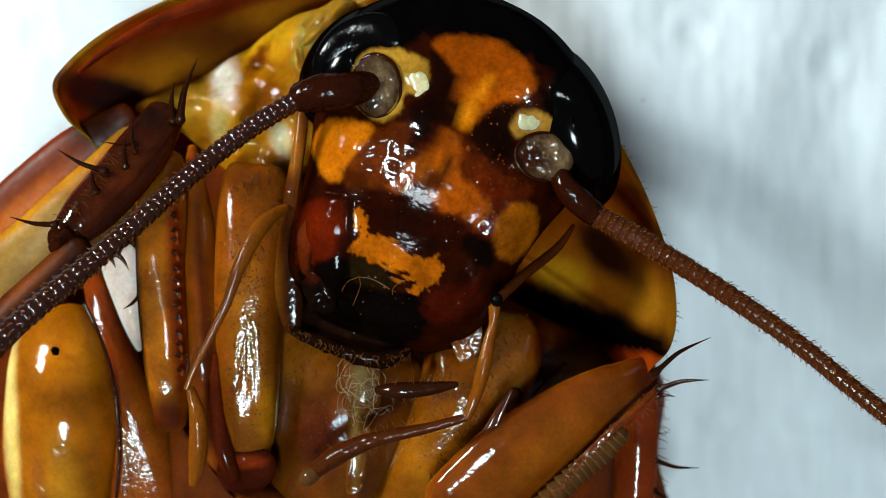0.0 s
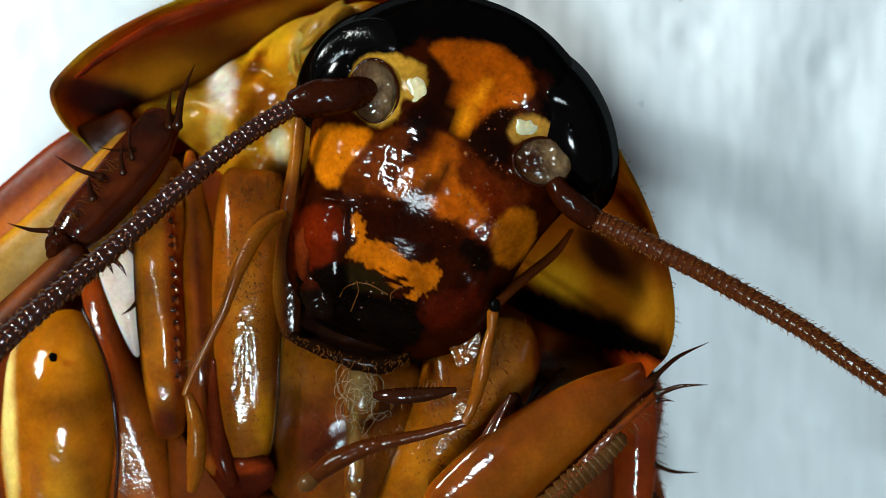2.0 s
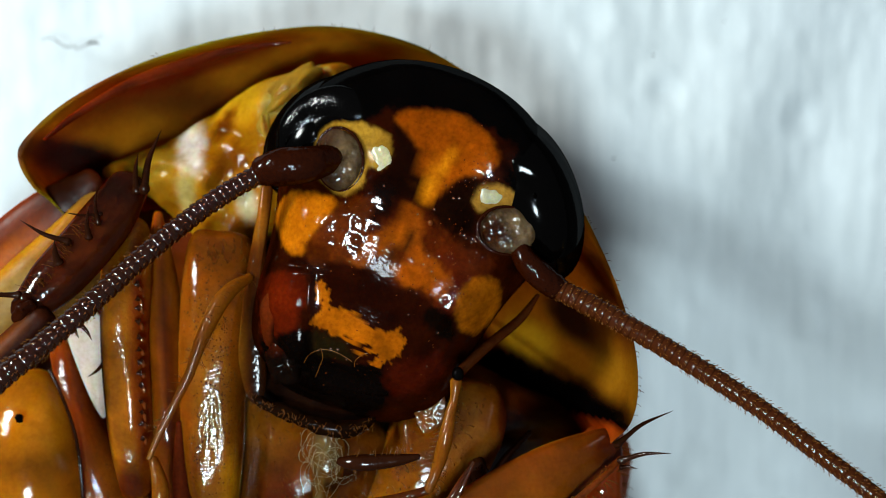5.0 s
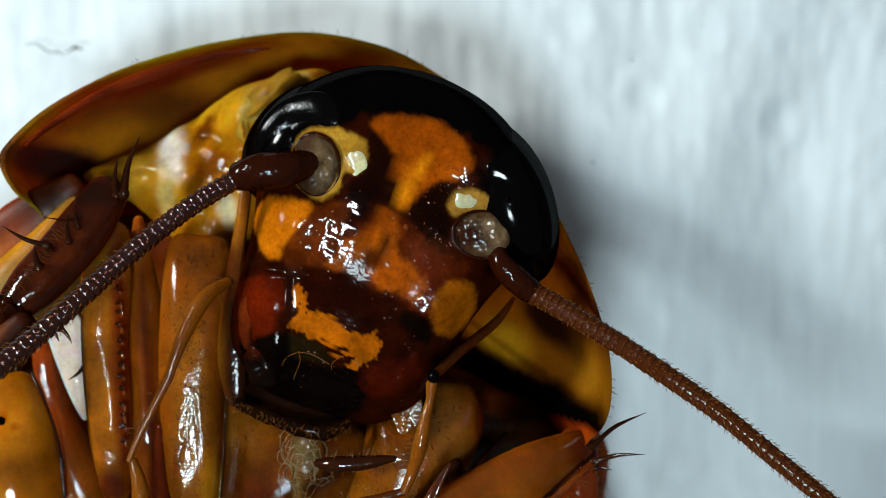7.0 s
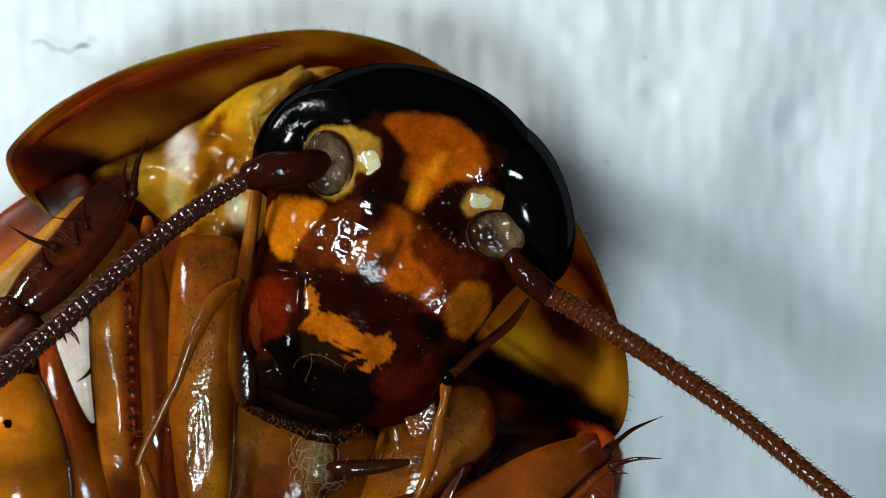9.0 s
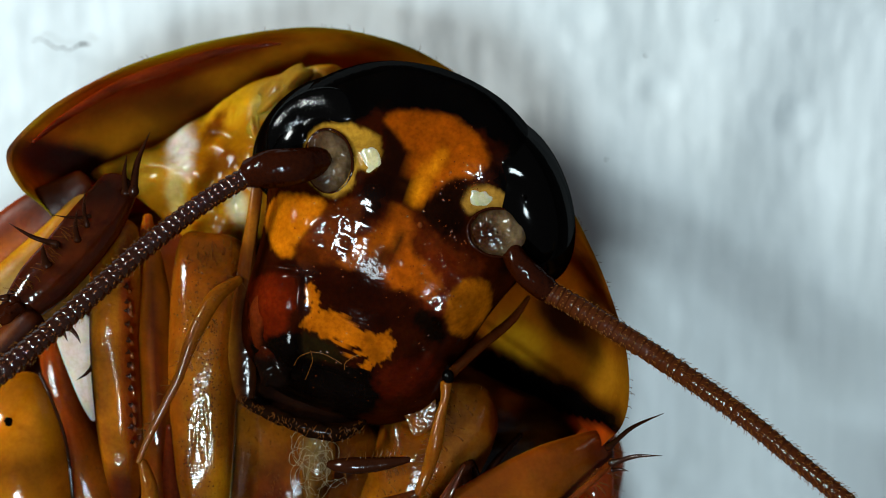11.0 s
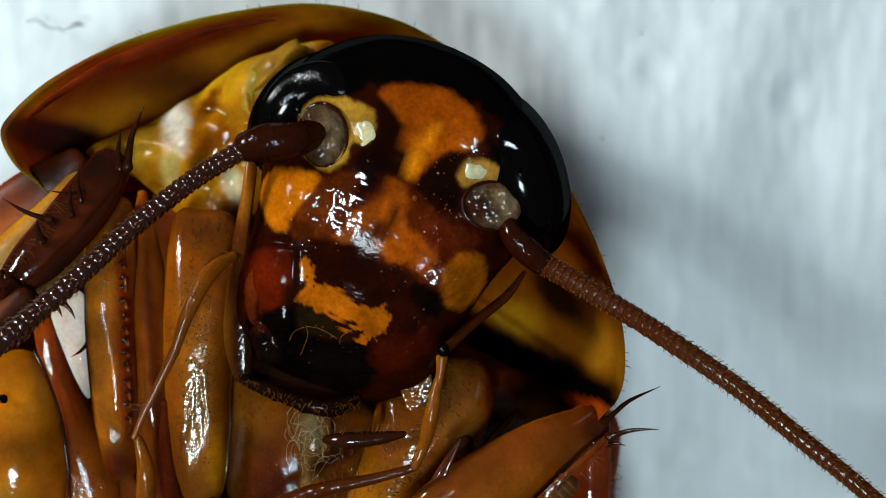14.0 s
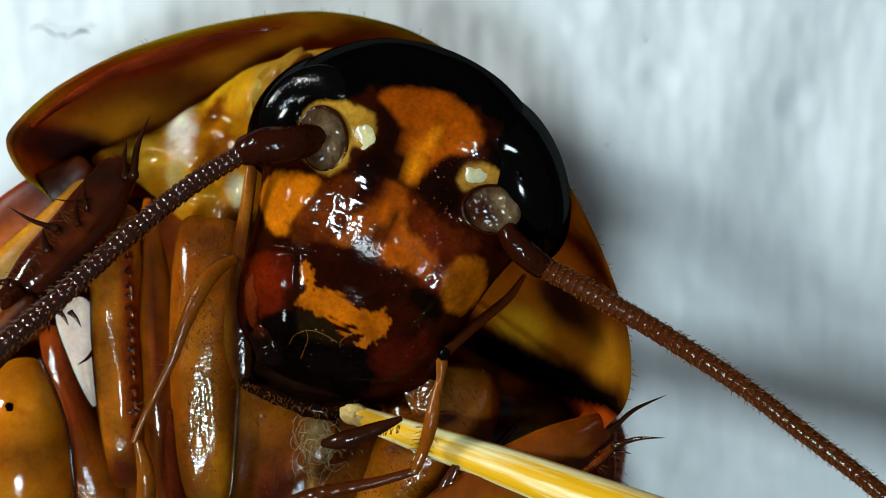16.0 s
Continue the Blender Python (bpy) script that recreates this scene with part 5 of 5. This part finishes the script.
def build_right_leg():
    v, f = loft([(3.62, -2.35, 5.20), (2.78, -2.73, 5.50), (2.01, -3.25, 5.60), (1.21, -3.89, 5.65), (0.46, -4.65, 5.60)], [(0.42, 0.3), (0.62, 0.36), (0.78, 0.4), (0.88, 0.42), (0.9, 0.42)], 24, 9)
    v[:, 2] += 0.38 * ((v[:, 0] - 2.0) * -0.6 + (v[:, 1] + 3.1) * 0.8)
    leg = part("foreleg", (v, f), SKIN, cockroach, "amber-brown foreleg with slender spines at the knee", paint(v, srgb(124, 58, 9), [(*(3.71, -2.22), 0.4, 0.4, 0, BROWN, 0.6), (*(1.74, -3.55), 1.0, 0.3, 35, srgb(146, 76, 10), 0.7)], 0.25, 0.2))
    v, f = loft([(3.85, -2.47, 5.40), (3.14, -3.02, 5.80), (2.53, -3.63, 5.95), (1.99, -4.24, 5.95), (1.45, -4.85, 5.90)], [(0.05, 0.06), (0.06, 0.08), (0.08, 0.08), (0.09, 0.08), (0.09, 0.08)], 12, 9)
    shiny_facet(v, *(2.6, -3.6), 0.3, 1.7, -45, 5.5, 0.8, 0.03)
    part("thigh_keel", (v, f), FACE, leg, "glossy keel along the thigh", paint(v, srgb(96, 40, 10), [], 0.2, 0.2))
    # glossy beads laid along the keel in place of its line of glints
    random.seed(43)
    beads = []
    for q in spline([(3.81, -2.47, 5.50), (3.13, -3.01, 5.90), (2.52, -3.62, 6.05), (1.98, -4.23, 6.05), (1.44, -4.83, 6.00)], 40):
        k = random.uniform(0.008, 0.022)
        beads.append(ball(q + np.array([random.uniform(-0.05, 0.05), random.uniform(-0.05, 0.05), 0.02]), (k * 1.3, k, k * 0.4), random.uniform(0, 180), 10, 7))
    part("wet_bead", join(beads), GLINT_BROWN, leg, "tiny beads added for glints along the keel", kind="stuff")
    row = spline([(3.16, -3.19, 5.70), (2.75, -3.63, 5.75), (2.25, -4.05, 5.80), (1.65, -4.62, 5.80)], 5)
    for a, b in zip(row[:-1], row[1:]):
        k = 0.2
        part("foot_joint", loft([a, (a + b) / 2, b + (b - a) * 0.1], [k * 0.75, k * 0.95, k * 1.1], 14, 4, 0.3), FOOT, leg)
    for a, b, r in (((3.78, -2.20, 5.50), (4.65, -1.53, 6.20), 0.06), ((3.82, -2.48, 5.60), (4.64, -2.28, 6.10), 0.06), ((3.84, -2.61, 5.50), (4.11, -2.61, 5.70), 0.045)):
        spine("spine", a, b, r, leg, 0.07)
    random.seed(41)
    roots = []
    for i in range(46):
        k = random.random()
        q = np.array((3.83, -2.61, 5.50)) * (1 - k) + np.array((1.99, -4.39, 5.95)) * k
        roots.append((q, q + np.array([random.uniform(0.04, 0.2), random.uniform(-0.2, 0.0), 0.06])))
    bristles("leg_bristle", roots, leg)


build_left_leg()
build_coxae()
build_right_leg()


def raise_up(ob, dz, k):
    """Lifts a limb with its parts, scaled by k to keep its place in the camera's view."""
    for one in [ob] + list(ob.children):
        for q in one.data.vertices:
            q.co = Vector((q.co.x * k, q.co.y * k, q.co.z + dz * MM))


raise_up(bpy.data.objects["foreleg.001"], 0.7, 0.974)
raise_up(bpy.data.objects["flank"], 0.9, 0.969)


# ---- loose bits ----
def build_lint():
    """A tuft of pale fibres caught under the mouth."""
    random.seed(51)
    strands, home = [], np.array((-1.42, -2.46, 5.95))
    for i in range(30):
        p = home + np.array([random.gauss(0, 0.17), random.gauss(0, 0.32), random.uniform(-0.2, 0.15)])
        a, curl = random.uniform(0, 6.3), random.uniform(-0.9, 0.9)
        pts = [p]
        for s in range(9):
            a += curl + random.uniform(-0.5, 0.5)
            p = p + np.array([math.cos(a) * 0.085, math.sin(a) * 0.1, random.uniform(-0.04, 0.04)]) + (home - p) * 0.06
            pts.append(p)
        strands.append(loft(pts, [random.uniform(0.002, 0.0034)] * len(pts), 5, 4, 0))
    ob = new("lint_tuft", mesh("lint_tuft", join(strands), LINT))
    tagged(ob, "tangled tuft of pale fibres caught under the mouth", "lint")
    random.seed(52)
    pts = [np.array(p) for p in ((-7.94, 5.65, 0.10), (-7.75, 5.69, 0.16), (-7.59, 5.61, 0.12), (-7.41, 5.49, 0.16), (-7.25, 5.52, 0.20), (-7.16, 5.44, 0.20), (-6.98, 5.52, 0.24), (-6.84, 5.59, 0.20), (-6.69, 5.56, 0.15))]
    thread = new("thread", mesh("thread", loft(pts, [0.012, 0.01, 0.014, 0.012, 0.014, 0.012, 0.014, 0.03, 0.008], 6, 8, 0), SPINE))
    tagged(thread, "short dark curled thread lying on the tissue", "thread")


def build_crumbs():
    for p, r in (((5.09, 5.38, 0.12), 0.026), ((4.26, 3.17, 0.12), 0.024), ((6.59, 6.12, 0.12), 0.016)):
        tagged(new("crumb", mesh("crumb", ball(p, (r, r * 0.8, r * 0.7), 20, 12, 8, 0.4), SPINE)), "tiny dark crumb lying on the tissue", "crumb", group="crumbs on the tissue")


def build_stick():
    """A split wooden toothpick; its tip is the origin and it lies along x."""
    pts = [(0.05, 0, 0), (0.3, 0, 0.02), (1.2, 0.0, 0), (3, 0.02, 0), (6, 0, 0.02), (12, 0, 0), (30, 0, 0), (62, 0, 0)]
    v, f = loft(pts, [0.15, 0.19, 0.25, 0.34, 0.48, 0.72, 0.96, 1.0], 16, 10, 0.5)
    v = v * (1 + 0.05 * np.array([[0, noise.noise(Vector((p[0] * 0.2, p[1] * 3, p[2] * 3))), noise.noise(Vector((p[0] * 0.2, p[1] * 3, 7)))] for p in v]))
    stick = tagged(new("toothpick"), "yellow split-wood toothpick poking at the mouth", "toothpick")
    part("shaft", (v, f), WOOD, stick)
    v, f = ball((0.12, 0, 0.03), (0.30, 0.18, 0.17), 0, 36, 24, 0.22)
    part("tip", (v, f), TIP, stick, "pale frayed tip")
    return stick


build_lint()
build_crumbs()
toothpick = build_stick()


def motions():
    def at(p, rz=-19, ry=-7):
        return pose(p[0] * MM, p[1] * MM, p[2] * MM, 0, ry, rz)
    away, low = (8.38, -6.21, 8.00), (1.61, -3.83, 8.00)
    walk(toothpick, [(0.0, at(away)), (14.8, at(away)), (15.0, at((7.10, -5.93, 8.00))), (15.1, at((1.29, -1.71, 8.00))), (15.2, at((7.10, -5.93, 8.00))), (15.4, at((5.18, -5.66, 8.00))), (15.6, at(low)), (15.7, at((0.35, -3.04, 7.60))),
                     (15.8, at((0.29, -3.02, 7.40))), (15.9, at((0.11, -2.40, 6.60))), (16.0, at((-0.80, -1.85, 6.35)))])
    # the stick nudges the head
    for ob in (head, antennae[0]):
        walk(ob, [(0.0, pose(0, 0, 0)), (15.8, pose(0, 0, 0)), (16.0, pose(-0.10 * MM, 0.08 * MM, 0))])

    # the outstretched antenna twitches about its root
    def twitch(rz, dx=0.0, dy=0.0):
        px, py, a = 2.44, 0.63, radians(rz)
        return pose((px - px * math.cos(a) + py * math.sin(a) + dx) * MM, (py - px * math.sin(a) - py * math.cos(a) + dy) * MM, 0, 0, 0, rz)
    swing = [(0.0, 0), (1.5, -0.1), (1.7, 0), (1.8, 1.4), (1.9, 4.4), (2.0, 4.6), (2.1, 3.9), (2.2, 3.5), (2.4, 3.0), (2.8, 2.7), (3.7, 2.6), (5.8, 1.6), (6.0, 1.1), (6.5, 0), (15.1, 0), (15.2, 0.9), (15.3, 3.2), (15.4, 3.0), (15.6, 2.3), (15.8, 2.1)]
    walk(antennae[1], [(t, twitch(rz)) for t, rz in swing] + [(16.0, twitch(1.7, -0.10, 0.08))])

    # the stick lifts the dark lip palp
    hinge, turn = (-0.90, -2.40, 6.85), radians(14)
    x, y = hinge[0] - hinge[0] * math.cos(turn) + hinge[1] * math.sin(turn), hinge[1] - hinge[0] * math.sin(turn) - hinge[1] * math.cos(turn)
    walk(PALPS[-1], [(0.0, pose(0, 0, 0)), (15.85, pose(0, 0, 0)), (16.0, pose(x * MM, (y + 0.1) * MM, 0.45 * MM, 0, 0, 14))])


motions()
